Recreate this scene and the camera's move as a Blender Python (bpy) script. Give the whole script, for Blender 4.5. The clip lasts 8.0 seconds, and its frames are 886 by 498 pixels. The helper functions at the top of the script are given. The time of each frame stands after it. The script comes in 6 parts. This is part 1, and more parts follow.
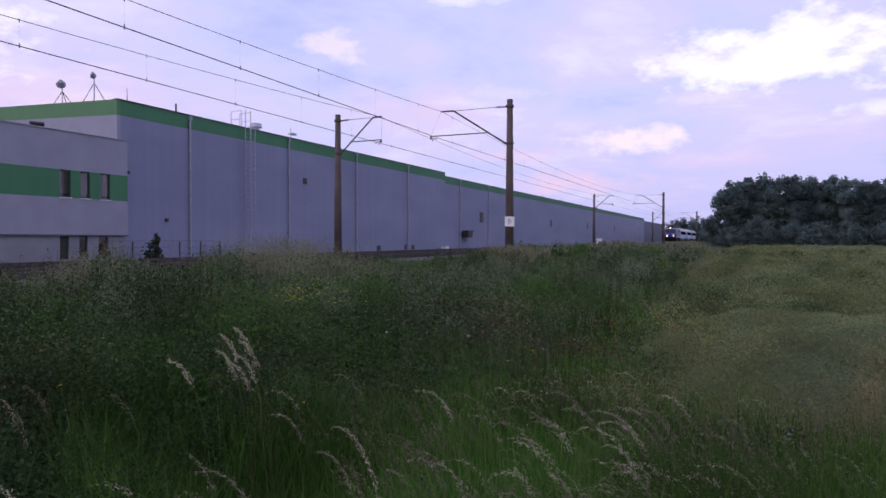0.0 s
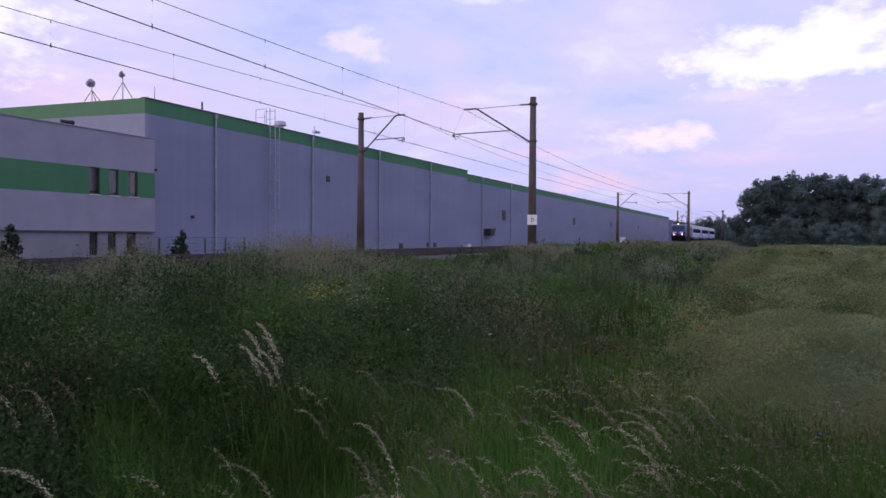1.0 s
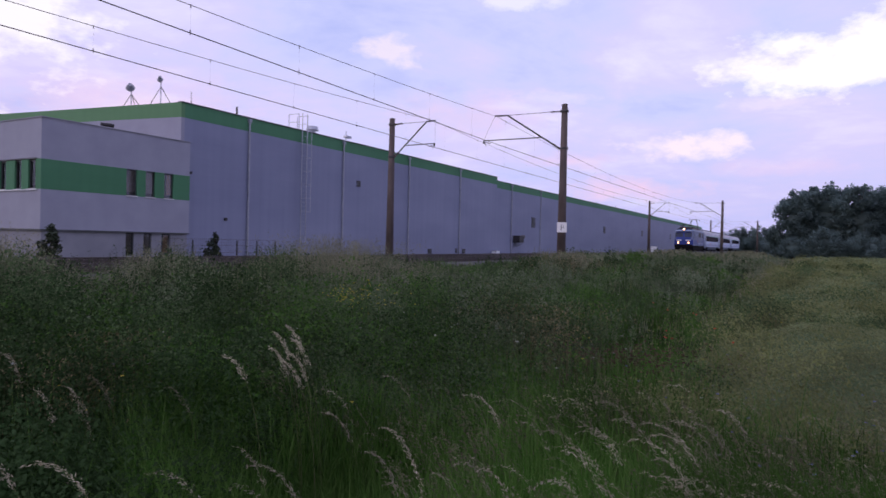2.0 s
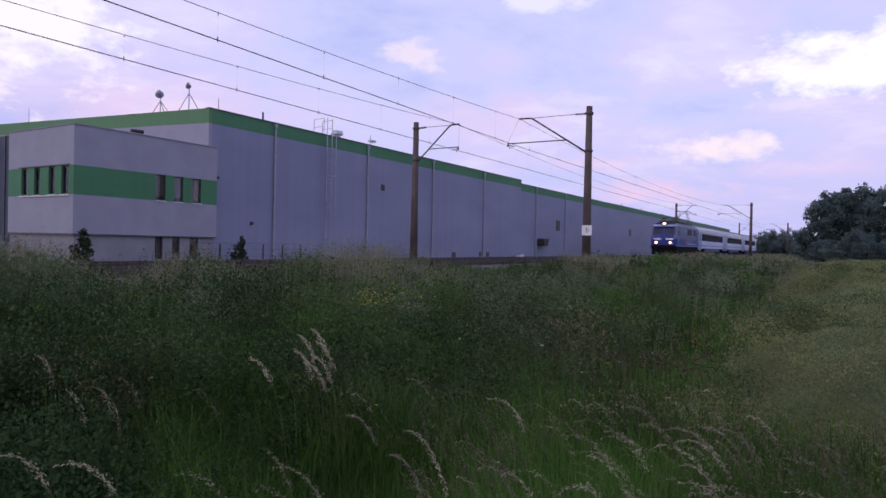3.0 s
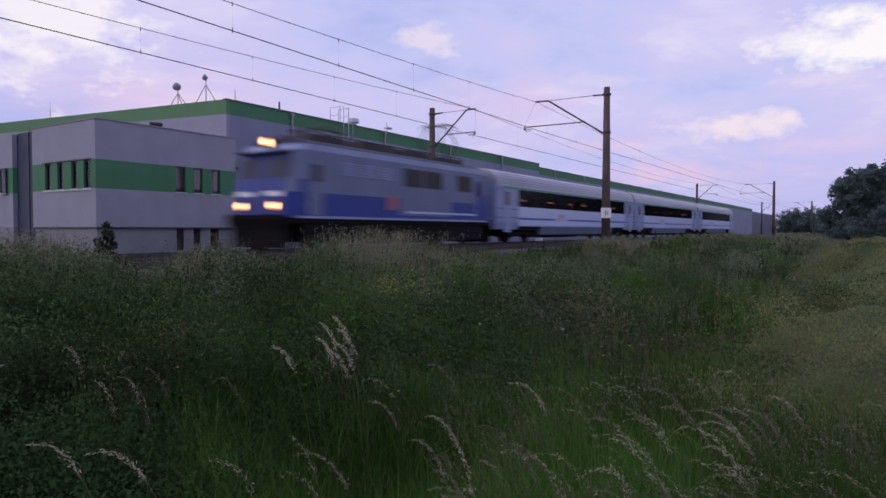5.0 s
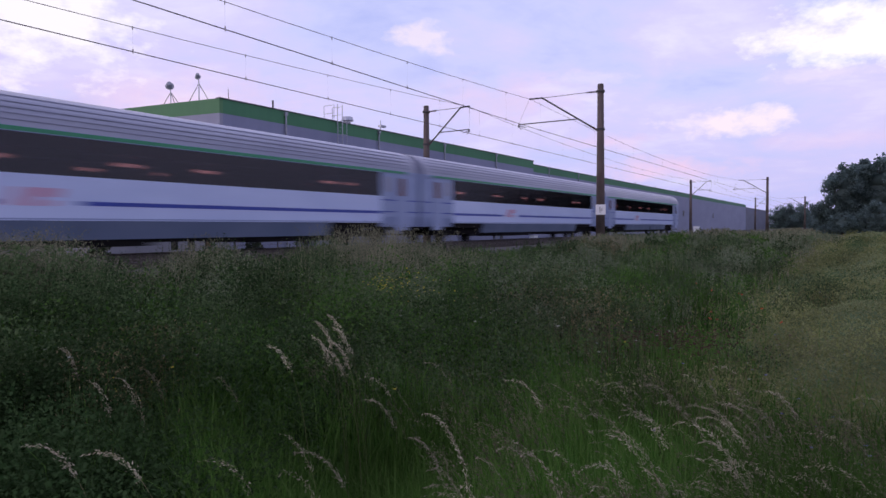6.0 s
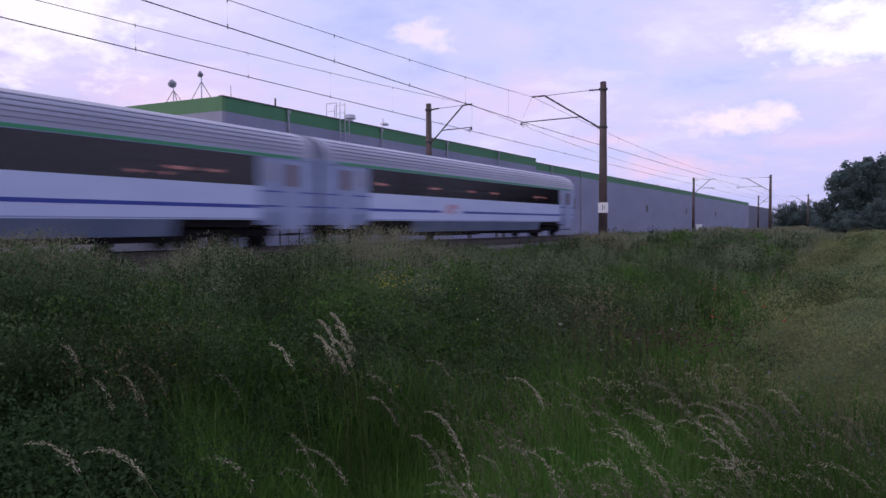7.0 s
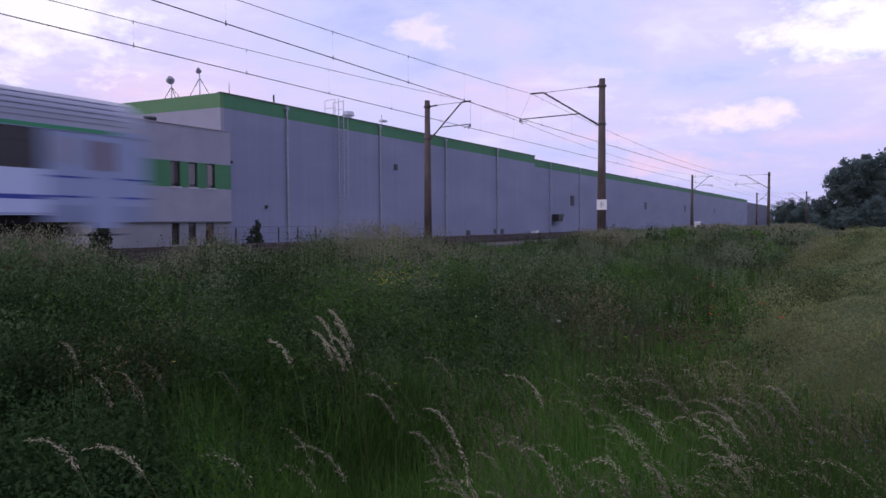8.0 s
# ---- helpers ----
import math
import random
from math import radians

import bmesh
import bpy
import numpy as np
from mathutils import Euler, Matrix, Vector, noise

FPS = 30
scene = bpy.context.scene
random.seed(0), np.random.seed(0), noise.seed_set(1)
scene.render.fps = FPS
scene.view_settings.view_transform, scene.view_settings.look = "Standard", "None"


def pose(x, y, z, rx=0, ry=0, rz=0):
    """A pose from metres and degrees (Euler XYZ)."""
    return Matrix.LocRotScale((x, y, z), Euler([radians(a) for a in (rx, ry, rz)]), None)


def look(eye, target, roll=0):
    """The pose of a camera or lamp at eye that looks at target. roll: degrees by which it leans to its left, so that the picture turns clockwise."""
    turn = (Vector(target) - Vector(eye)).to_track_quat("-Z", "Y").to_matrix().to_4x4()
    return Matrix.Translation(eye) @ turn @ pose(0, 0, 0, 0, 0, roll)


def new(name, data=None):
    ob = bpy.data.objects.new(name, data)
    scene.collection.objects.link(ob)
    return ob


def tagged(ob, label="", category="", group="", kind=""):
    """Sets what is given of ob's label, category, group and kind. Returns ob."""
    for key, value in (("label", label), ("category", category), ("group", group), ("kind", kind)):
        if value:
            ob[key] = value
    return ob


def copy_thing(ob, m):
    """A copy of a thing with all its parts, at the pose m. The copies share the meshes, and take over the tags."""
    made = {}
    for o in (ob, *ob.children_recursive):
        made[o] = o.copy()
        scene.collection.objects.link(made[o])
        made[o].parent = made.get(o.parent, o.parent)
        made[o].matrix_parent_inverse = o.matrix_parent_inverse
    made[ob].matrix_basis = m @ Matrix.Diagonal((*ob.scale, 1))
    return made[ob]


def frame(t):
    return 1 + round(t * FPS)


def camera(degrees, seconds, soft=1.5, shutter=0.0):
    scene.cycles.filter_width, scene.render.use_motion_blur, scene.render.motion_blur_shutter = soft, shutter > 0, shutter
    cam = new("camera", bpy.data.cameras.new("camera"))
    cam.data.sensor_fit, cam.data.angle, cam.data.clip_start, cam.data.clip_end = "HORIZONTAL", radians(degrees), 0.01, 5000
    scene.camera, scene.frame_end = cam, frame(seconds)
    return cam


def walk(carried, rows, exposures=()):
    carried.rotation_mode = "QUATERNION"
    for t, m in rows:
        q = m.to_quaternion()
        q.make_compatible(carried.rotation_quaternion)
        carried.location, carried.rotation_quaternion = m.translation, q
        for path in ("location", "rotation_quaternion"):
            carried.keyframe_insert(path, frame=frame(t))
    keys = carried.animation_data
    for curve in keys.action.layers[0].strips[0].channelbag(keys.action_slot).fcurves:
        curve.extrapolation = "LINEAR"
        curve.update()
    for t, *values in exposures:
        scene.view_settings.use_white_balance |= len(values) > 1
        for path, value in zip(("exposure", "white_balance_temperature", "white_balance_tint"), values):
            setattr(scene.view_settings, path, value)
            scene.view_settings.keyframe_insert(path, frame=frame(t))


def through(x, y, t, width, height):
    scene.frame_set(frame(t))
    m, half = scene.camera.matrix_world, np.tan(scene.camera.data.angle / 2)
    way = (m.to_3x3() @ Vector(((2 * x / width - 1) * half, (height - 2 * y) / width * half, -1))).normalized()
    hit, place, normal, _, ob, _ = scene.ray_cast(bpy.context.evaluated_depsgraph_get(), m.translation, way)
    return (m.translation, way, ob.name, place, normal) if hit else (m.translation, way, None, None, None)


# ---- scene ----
cam = camera(68.6, 8.0, soft=1.5, shutter=0.7)
EYE = Vector((0.0, 0.0, 1.6))


def aim(yaw, pitch, roll):
    """The hand-held camera turns on the spot: yaw to the left of the track's line, pitch up."""
    y, p = radians(yaw), radians(pitch)
    return look(EYE, EYE + Vector((-math.sin(y) * math.cos(p), math.cos(y) * math.cos(p), math.sin(p))), roll)


PATH = [
    (0, 24.63, -0.91, 0.11),
    (0.5, 25.57, -0.53, 0.29),
    (1, 26.58, -1.10, 0.39),
    (1.5, 27.69, -1.08, 0.22),
    (1.7, 28.26, -0.86, 0.61),
    (2.8, 30.98, -0.24, 1.90),
    (3, 31.23, -0.36, 1.22),
    (3.5, 31.32, 0.57, 1.00),
    (4, 32.83, 1.55, 0.18),
    (4.5, 32.95, 0.74, 0.02),
    (4.7, 32.99, -1.07, 0.09),
    (5.8, 32.58, -1.92, -0.19),
    (6, 32.42, -1.82, -0.36),
    (6.5, 32.52, -2.16, -0.24),
    (7, 32.63, -2.00, -0.34),
    (7.5, 32.56, -2.04, -0.25),
    (8, 32.51, -2.27, -0.31),
]
walk(cam, [(t, aim(a, b, c)) for t, a, b, c in PATH],
     exposures=[(0, 0.0), (2.8, -0.02), (3.5, -0.12), (4.0, -0.21), (4.7, -0.23), (5.8, -0.02), (8.0, 0.0)])

# ---- light ----
SUN_ELEVATION, SUN_AZIMUTH = radians(7), radians(215)


def build_world():
    """A dusk sky: a clear sky under a broken layer of lilac cloud with a few bright heads."""
    world = bpy.data.worlds.new("dusk_sky")
    world.use_nodes = True
    nt = world.node_tree
    N, L = nt.nodes, nt.links
    N.clear()

    def node(kind, **kw):
        n = N.new(kind)
        for k, v in kw.items():
            n.inputs[k.replace("_", " ")].default_value = v
        return n

    def maths(op, a, b=None, clamp=False):
        n = N.new("ShaderNodeMath")
        n.operation, n.use_clamp = op, clamp
        for i, v in enumerate((a, b)):
            if v is None:
                continue
            if isinstance(v, (int, float)):
                n.inputs[i].default_value = v
            else:
                L.new(v, n.inputs[i])
        return n.outputs[0]

    def ramp(value, stops):
        n = N.new("ShaderNodeValToRGB")
        e = n.color_ramp.elements
        while len(e) < len(stops):
            e.new(0.5)
        for el, (p, c) in zip(e, stops):
            el.position, el.color = p, (*c, 1)
        L.new(value, n.inputs[0])
        return n.outputs[0]

    co = N.new("ShaderNodeTexCoord")
    sep = N.new("ShaderNodeSeparateXYZ")
    L.new(co.outputs["Generated"], sep.inputs[0])
    x, y, z = sep.outputs
    up = maths("ADD", maths("MAXIMUM", z, 0.0), 0.16)
    comb = N.new("ShaderNodeCombineXYZ")
    L.new(maths("DIVIDE", x, up), comb.inputs[0])
    L.new(maths("DIVIDE", y, up), comb.inputs[1])
    flat = comb.outputs[0]
    n1 = node("ShaderNodeTexNoise", Scale=0.9, Detail=7.0, Roughness=0.55, Distortion=0.5)
    n2 = node("ShaderNodeTexNoise", Scale=0.42, Detail=3.0, Roughness=0.5)
    n3 = node("ShaderNodeTexNoise", Scale=2.6, Detail=8.0, Roughness=0.62, Distortion=0.4)
    for n in (n1, n2, n3):
        L.new(flat, n.inputs["Vector"])
    veil = ramp(maths("ADD", maths("MULTIPLY", n1.outputs[0], 0.72), maths("MULTIPLY", n3.outputs[0], 0.28)),
                [(0.34, (0.48, 0.53, 0.97)), (0.45, (0.63, 0.65, 1.03)), (0.53, (0.71, 0.665, 1.03)), (0.63, (0.87, 0.82, 1.06))])
    pink = N.new("ShaderNodeMix")
    pink.data_type = "RGBA"
    low = maths("SUBTRACT", 1.0, maths("MULTIPLY", maths("ABSOLUTE", maths("SUBTRACT", z, 0.13)), 6.5), True)
    L.new(maths("MULTIPLY", low, ramp(n2.outputs[0], [(0.42, (0, 0, 0)), (0.66, (0.35, 0.35, 0.35))])), pink.inputs[0])
    L.new(veil, pink.inputs[6])
    pink.inputs[7].default_value = (0.84, 0.62, 0.93, 1)
    # Bright cloud heads: azimuth to the left of +y, height, half-width, half-height, brightness.
    bright = None
    angle = maths("ARCTAN2", maths("MULTIPLY", x, -1.0), y)
    height = maths("ARCSINE", z)
    n4 = node("ShaderNodeTexNoise", Scale=21.0, Detail=7.0, Roughness=0.6)
    n5 = node("ShaderNodeTexNoise", Scale=8.0, Detail=3.0, Roughness=0.5)
    squash = N.new("ShaderNodeMapping")
    squash.inputs["Scale"].default_value = (1, 1, 1.9)
    L.new(co.outputs["Generated"], squash.inputs[0])
    L.new(squash.outputs[0], n4.inputs["Vector"])
    L.new(squash.outputs[0], n5.inputs["Vector"])
    rag = maths("SUBTRACT", maths("ADD", maths("MULTIPLY", n4.outputs[0], 0.75), maths("MULTIPLY", n5.outputs[0], 0.6)), 0.675)
    blush = None
    for az, el, w, h, v in ((12.5, 5.0, 6.5, 1.2, 0.9), (17.5, 7.2, 5.0, 0.9, 0.6), (27.0, 11.0, 9.0, 2.4, 0.45), (55.0, 10.0, 12.0, 3.0, 0.5), (2.0, 6.5, 5.0, 0.8, 0.45)):
        u = maths("DIVIDE", maths("SUBTRACT", angle, radians(az)), radians(w))
        q = maths("DIVIDE", maths("SUBTRACT", height, radians(el)), radians(h))
        d = maths("SQRT", maths("ADD", maths("MULTIPLY", u, u), maths("MULTIPLY", q, q)))
        d = maths("ADD", d, maths("MULTIPLY", rag, 2.5))
        one = maths("MULTIPLY", maths("SUBTRACT", 1.0, d, True), v)
        blush = one if blush is None else maths("MAXIMUM", blush, one)
    warm = None
    for az, el, w, h, v in ((-3.8, 14.0, 9.0, 2.7, 1.0), (9.3, 8.3, 4.6, 1.0, 0.85), (34.6, 16.3, 2.6, 1.1, 0.6),
                            (23.5, 20.4, 4.0, 0.8, 0.5), (64.0, 15.5, 7.0, 4.5, 0.8), (-9.2, 9.6, 2.6, 0.7, 0.55), (2.0, 11.4, 5.0, 0.7, 0.35), (20.0, 12.5, 3.5, 0.6, 0.25)):
        u = maths("DIVIDE", maths("SUBTRACT", angle, radians(az)), radians(w))
        q = maths("DIVIDE", maths("SUBTRACT", height, radians(el)), radians(h))
        d = maths("SQRT", maths("ADD", maths("MULTIPLY", u, u), maths("MULTIPLY", q, q)))
        d = maths("SUBTRACT", maths("ADD", d, maths("MULTIPLY", rag, 3.8)), 0.38)
        one = maths("MULTIPLY", maths("SUBTRACT", 1.0, maths("MULTIPLY", d, 1.35), True), v)
        if el in (8.3, 16.3, 11.4, 12.5):
            warm = one if warm is None else maths("MAXIMUM", warm, one)
        else:
            bright = one if bright is None else maths("MAXIMUM", bright, one)
    heads = N.new("ShaderNodeMix")
    heads.data_type = "RGBA"
    L.new(bright, heads.inputs[0])
    rosy = N.new("ShaderNodeMix")
    rosy.data_type = "RGBA"
    L.new(blush, rosy.inputs[0])
    far_blue = N.new("ShaderNodeMix")
    far_blue.data_type = "RGBA"
    L.new(maths("MULTIPLY", maths("SUBTRACT", 1.0, maths("DIVIDE", maths("MAXIMUM", z, 0.0), 0.17), True), 0.7), far_blue.inputs[0])
    L.new(pink.outputs[2], far_blue.inputs[6])
    far_blue.inputs[7].default_value = (0.50, 0.50, 0.93, 1)
    L.new(far_blue.outputs[2], rosy.inputs[6])
    rosy.inputs[7].default_value = (0.95, 0.66, 0.90, 1)
    glow = N.new("ShaderNodeMix")
    glow.data_type = "RGBA"
    L.new(warm, glow.inputs[0])
    L.new(rosy.outputs[2], glow.inputs[6])
    glow.inputs[7].default_value = (1.08, 0.90, 0.98, 1)
    L.new(glow.outputs[2], heads.inputs[6])
    heads.inputs[7].default_value = (1.12, 1.06, 1.1, 1)
    cloud = N.new("ShaderNodeBackground")
    L.new(heads.outputs[2], cloud.inputs[0])
    cloud.inputs[1].default_value = SKY
    sky = N.new("ShaderNodeTexSky")
    sky.sky_type, sky.sun_disc = "NISHITA", False
    sky.sun_elevation, sky.sun_rotation = SUN_ELEVATION, SUN_AZIMUTH
    clear = N.new("ShaderNodeBackground")
    L.new(sky.outputs[0], clear.inputs[0])
    clear.inputs[1].default_value = 0.1
    mix = N.new("ShaderNodeMixShader")
    mix.inputs[0].default_value = 0.93
    L.new(clear.outputs[0], mix.inputs[1])
    L.new(cloud.outputs[0], mix.inputs[2])
    out = N.new("ShaderNodeOutputWorld")
    L.new(mix.outputs[0], out.inputs[0])
    scene.world = world


SKY = 1.06
build_world()
sun = new("sun", bpy.data.lights.new("sun", "SUN"))
sun.data.energy, sun.data.angle, sun.data.color = 0.6, radians(25), (1.0, 0.84, 0.82)
sun.matrix_world = look((-40, -70, 22), (0, 0, 0))


# ---- materials ----
def material(name, one, two=None, rough=0.7, scale=3.0, metal=0.0, bump=0.0, fine=40.0, spec=0.4, stretch=(1, 1, 1), by="noise", emit=None, detail=5.0, third=None, leaf=0.0):
    """A surface that wavers between two colours (by noise, per object or per loose piece), with fine relief."""
    m = bpy.data.materials.new(name)
    m.use_nodes = True
    nt = m.node_tree
    N, L = nt.nodes, nt.links
    b = N["Principled BSDF"]
    b.inputs["Roughness"].default_value, b.inputs["Metallic"].default_value = rough, metal
    b.inputs["Specular IOR Level"].default_value = spec
    two = two or one
    co = N.new("ShaderNodeTexCoord")
    mp = N.new("ShaderNodeMapping")
    mp.inputs["Scale"].default_value = stretch
    L.new(co.outputs["Object"], mp.inputs[0])
    noise_1 = N.new("ShaderNodeTexNoise")
    noise_1.inputs["Scale"].default_value, noise_1.inputs["Detail"].default_value = scale, 2.5 if leaf else detail
    L.new(mp.outputs[0], noise_1.inputs["Vector"])
    r = N.new("ShaderNodeValToRGB")
    e = r.color_ramp.elements
    e[0].position, e[1].position = (0.32, 0.68) if by == "noise" else (0.05, 0.95)
    e[0].color, e[1].color = (*one, 1), (*two, 1)
    if third:
        k = e.new(0.84 if by != "noise" else 0.58)
        k.color = (*third, 1)
    if by == "island":
        g = N.new("ShaderNodeNewGeometry")
        L.new(g.outputs["Random Per Island"], r.inputs[0])
    elif by == "object":
        g = N.new("ShaderNodeObjectInfo")
        L.new(g.outputs["Random"], r.inputs[0])
    else:
        L.new(noise_1.outputs[0], r.inputs[0])
    colour = r.outputs[0]
    if by != "noise":
        mul = N.new("ShaderNodeMix")
        mul.data_type, mul.blend_type = "RGBA", "MULTIPLY"
        mul.inputs[0].default_value = 0.85 if leaf else 0.75
        tone = N.new("ShaderNodeValToRGB")
        tone.color_ramp.elements[0].position, tone.color_ramp.elements[1].position = (0.38, 0.62) if leaf else (0.3, 0.7)
        low, high = (0.55, 1.4) if leaf else (0.28, 1.6)
        tone.color_ramp.elements[0].color, tone.color_ramp.elements[1].color = (low, low, low, 1), (high, high, high, 1)
        L.new(noise_1.outputs[0], tone.inputs[0])
        L.new(colour, mul.inputs[6])
        L.new(tone.outputs[0], mul.inputs[7])
        colour = mul.outputs[2]
    L.new(colour, b.inputs["Base Color"])
    if leaf:
        # thin leaves let half of the light through
        thin, both = N.new("ShaderNodeBsdfTranslucent"), N.new("ShaderNodeMixShader")
        both.inputs[0].default_value = leaf
        L.new(colour, thin.inputs["Color"])
        L.new(b.outputs[0], both.inputs[1])
        L.new(thin.outputs[0], both.inputs[2])
        L.new(both.outputs[0], N["Material Output"].inputs["Surface"])
    if bump:
        noise_2 = N.new("ShaderNodeTexNoise")
        noise_2.inputs["Scale"].default_value, noise_2.inputs["Detail"].default_value = fine, 4
        L.new(mp.outputs[0], noise_2.inputs["Vector"])
        bp = N.new("ShaderNodeBump")
        bp.inputs["Strength"].default_value, bp.inputs["Distance"].default_value = bump, 0.02
        L.new(noise_2.outputs[0], bp.inputs["Height"])
        L.new(bp.outputs[0], b.inputs["Normal"])
    if emit:
        b.inputs["Emission Color"].default_value, b.inputs["Emission Strength"].default_value = (*emit[:3], 1), emit[3]
    return m


def cladding(name, one, two, pitch=0.35):
    """Sheet-metal sandwich cladding: faint horizontal ribs, rain streaks, soft dents."""
    m = material(name, one, two, rough=0.6, scale=0.35, spec=0.2, stretch=(0.3, 0.3, 1.0))
    nt = m.node_tree
    N, L = nt.nodes, nt.links
    co = N.new("ShaderNodeTexCoord")
    wave = N.new("ShaderNodeTexWave")
    wave.bands_direction, wave.wave_profile = "Z", "SIN"
    wave.inputs["Scale"].default_value = 0.314 / pitch
    L.new(co.outputs["Object"], wave.inputs["Vector"])
    streak = N.new("ShaderNodeTexNoise")
    streak.inputs["Scale"].default_value = 1.0
    mp = N.new("ShaderNodeMapping")
    mp.inputs["Scale"].default_value = (2.2, 2.2, 0.06)
    L.new(co.outputs["Object"], mp.inputs[0])
    L.new(mp.outputs[0], streak.inputs["Vector"])
    old = N["Principled BSDF"].inputs["Base Color"].links[0].from_socket
    mul = N.new("ShaderNodeMix")
    mul.data_type, mul.blend_type = "RGBA", "MULTIPLY"
    mul.inputs[0].default_value = 1.0
    tone = N.new("ShaderNodeValToRGB")
    tone.color_ramp.elements[0].position, tone.color_ramp.elements[1].position = 0.3, 0.62
    tone.color_ramp.elements[0].color, tone.color_ramp.elements[1].color = (0.94, 0.94, 0.945, 1), (1, 1, 1, 1)
    L.new(streak.outputs[0], tone.inputs[0])
    L.new(old, mul.inputs[6])
    L.new(tone.outputs[0], mul.inputs[7])
    L.new(mul.outputs[2], N["Principled BSDF"].inputs["Base Color"])
    bp = N.new("ShaderNodeBump")
    bp.inputs["Strength"].default_value, bp.inputs["Distance"].default_value = 0.12, 0.01
    L.new(wave.outputs["Fac"], bp.inputs["Height"])
    L.new(bp.outputs[0], N["Principled BSDF"].inputs["Normal"])
    return m


def glass(name, tint, through=0.5, rough=0.05, ior=1.5, shine=0.9, film=None):
    m = bpy.data.materials.new(name)
    m.use_nodes = True
    N, L = m.node_tree.nodes, m.node_tree.links
    N.clear()
    t = N.new("ShaderNodeBsdfTransparent")
    t.inputs[0].default_value = (*[through * c for c in tint], 1)
    g = N.new("ShaderNodeBsdfGlossy")
    g.inputs["Roughness"].default_value = rough
    g.inputs["Color"].default_value = (shine, shine, shine, 1)
    fr = N.new("ShaderNodeFresnel")
    fr.inputs[0].default_value = ior
    mix = N.new("ShaderNodeMixShader")
    mix.inputs[0].default_value = film or 0.0
    if film is None:
        L.new(fr.outputs[0], mix.inputs[0])
    L.new(t.outputs[0], mix.inputs[1])
    L.new(g.outputs[0], mix.inputs[2])
    out = N.new("ShaderNodeOutputMaterial")
    L.new(mix.outputs[0], out.inputs[0])
    return m


M_GREY = cladding("grey_cladding", (0.206, 0.222, 0.322), (0.246, 0.263, 0.372))
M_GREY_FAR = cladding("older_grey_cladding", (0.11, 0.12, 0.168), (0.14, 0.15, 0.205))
M_PALE = material("pale_facade_panel", (0.255, 0.257, 0.325), (0.295, 0.297, 0.367), rough=0.6, scale=0.8, bump=0.1, fine=15)
M_GREEN = cladding("green_cladding", (0.062, 0.185, 0.094), (0.078, 0.218, 0.114))
# Lighter copy of the green: the gable's brighter light is put into the colour.
M_GREEN_SUNLIT = cladding("sunlit_green_cladding", (0.095, 0.215, 0.098), (0.115, 0.245, 0.115))
M_TRIM = material("dark_roof_trim", (0.05, 0.055, 0.06), (0.09, 0.09, 0.1), rough=0.5)
M_ROOFING = material("roof_membrane", (0.2, 0.2, 0.21), (0.3, 0.3, 0.31), scale=0.4)
M_PLINTH = material("ground_floor_render", (0.20, 0.20, 0.235), (0.24, 0.24, 0.28), scale=1.0, bump=0.2)
M_DARKPANEL = material("dark_panel", (0.03, 0.038, 0.07), (0.05, 0.06, 0.095), rough=0.5, scale=0.7, spec=0.25)
M_PIPE = material("zinc_downpipe", (0.27, 0.28, 0.32), (0.36, 0.37, 0.41), rough=0.45, metal=0.4)
M_STEEL = material("galvanised_steel", (0.34, 0.35, 0.40), (0.46, 0.47, 0.52), rough=0.4, metal=0.6)
M_DARK = material("dark_metal", (0.025, 0.025, 0.03), (0.06, 0.055, 0.055), rough=0.5, metal=0.3)
M_MAST = material("weathered_mast", (0.065, 0.05, 0.046), (0.13, 0.10, 0.09), rough=0.85, scale=2.5, bump=0.3, stretch=(1, 1, 0.3))
M_ARM = material("bracket_steel", (0.05, 0.05, 0.055), (0.10, 0.09, 0.085), rough=0.6, metal=0.4)
M_CERAMIC = material("brown_insulator", (0.05, 0.03, 0.025), (0.08, 0.045, 0.035), rough=0.2)
M_WIRE = material("oxidised_copper_wire", (0.11, 0.09, 0.10), (0.16, 0.13, 0.14), rough=0.6, metal=0.5)
M_PLATE = material("white_enamel_plate", (0.75, 0.74, 0.72), (0.82, 0.81, 0.8), rough=0.4)
M_BLACK = material("black_paint", (0.02, 0.02, 0.022), (0.035, 0.033, 0.033), rough=0.6)
M_RAIL = material("rail_steel", (0.055, 0.045, 0.042), (0.11, 0.09, 0.08), rough=0.4, metal=0.5, scale=6)
M_SLEEPER = material("concrete_sleeper", (0.16, 0.15, 0.14), (0.27, 0.25, 0.23), by="object", bump=0.3)
M_BALLAST = material("ballast", (0.03, 0.029, 0.03), (0.10, 0.095, 0.092), scale=14, bump=1.0, fine=22, rough=0.95)
M_GLASS = glass("window_glass", (0.85, 0.88, 0.9), 0.8)
M_TINT = glass("tinted_coach_glass", (0.42, 0.40, 0.62), 0.38, 0.2, 1.22, 0.8, film=0.048)
M_WARM = material("warm_dim_glass", (0.10, 0.055, 0.05), (0.16, 0.08, 0.07), rough=0.2)
M_ROOM = material("dim_room", (0.10, 0.09, 0.085), (0.16, 0.145, 0.13), rough=0.9)
M_FRAME = material("window_frame", (0.03, 0.03, 0.035), (0.05, 0.05, 0.055), rough=0.5)
M_SILL = material("metal_sill", (0.55, 0.55, 0.57), (0.62, 0.62, 0.64), rough=0.4)
M_PANE_SKY = material("pane_sky_white", (0.62, 0.63, 0.64), (0.72, 0.72, 0.72), rough=0.8, scale=5)
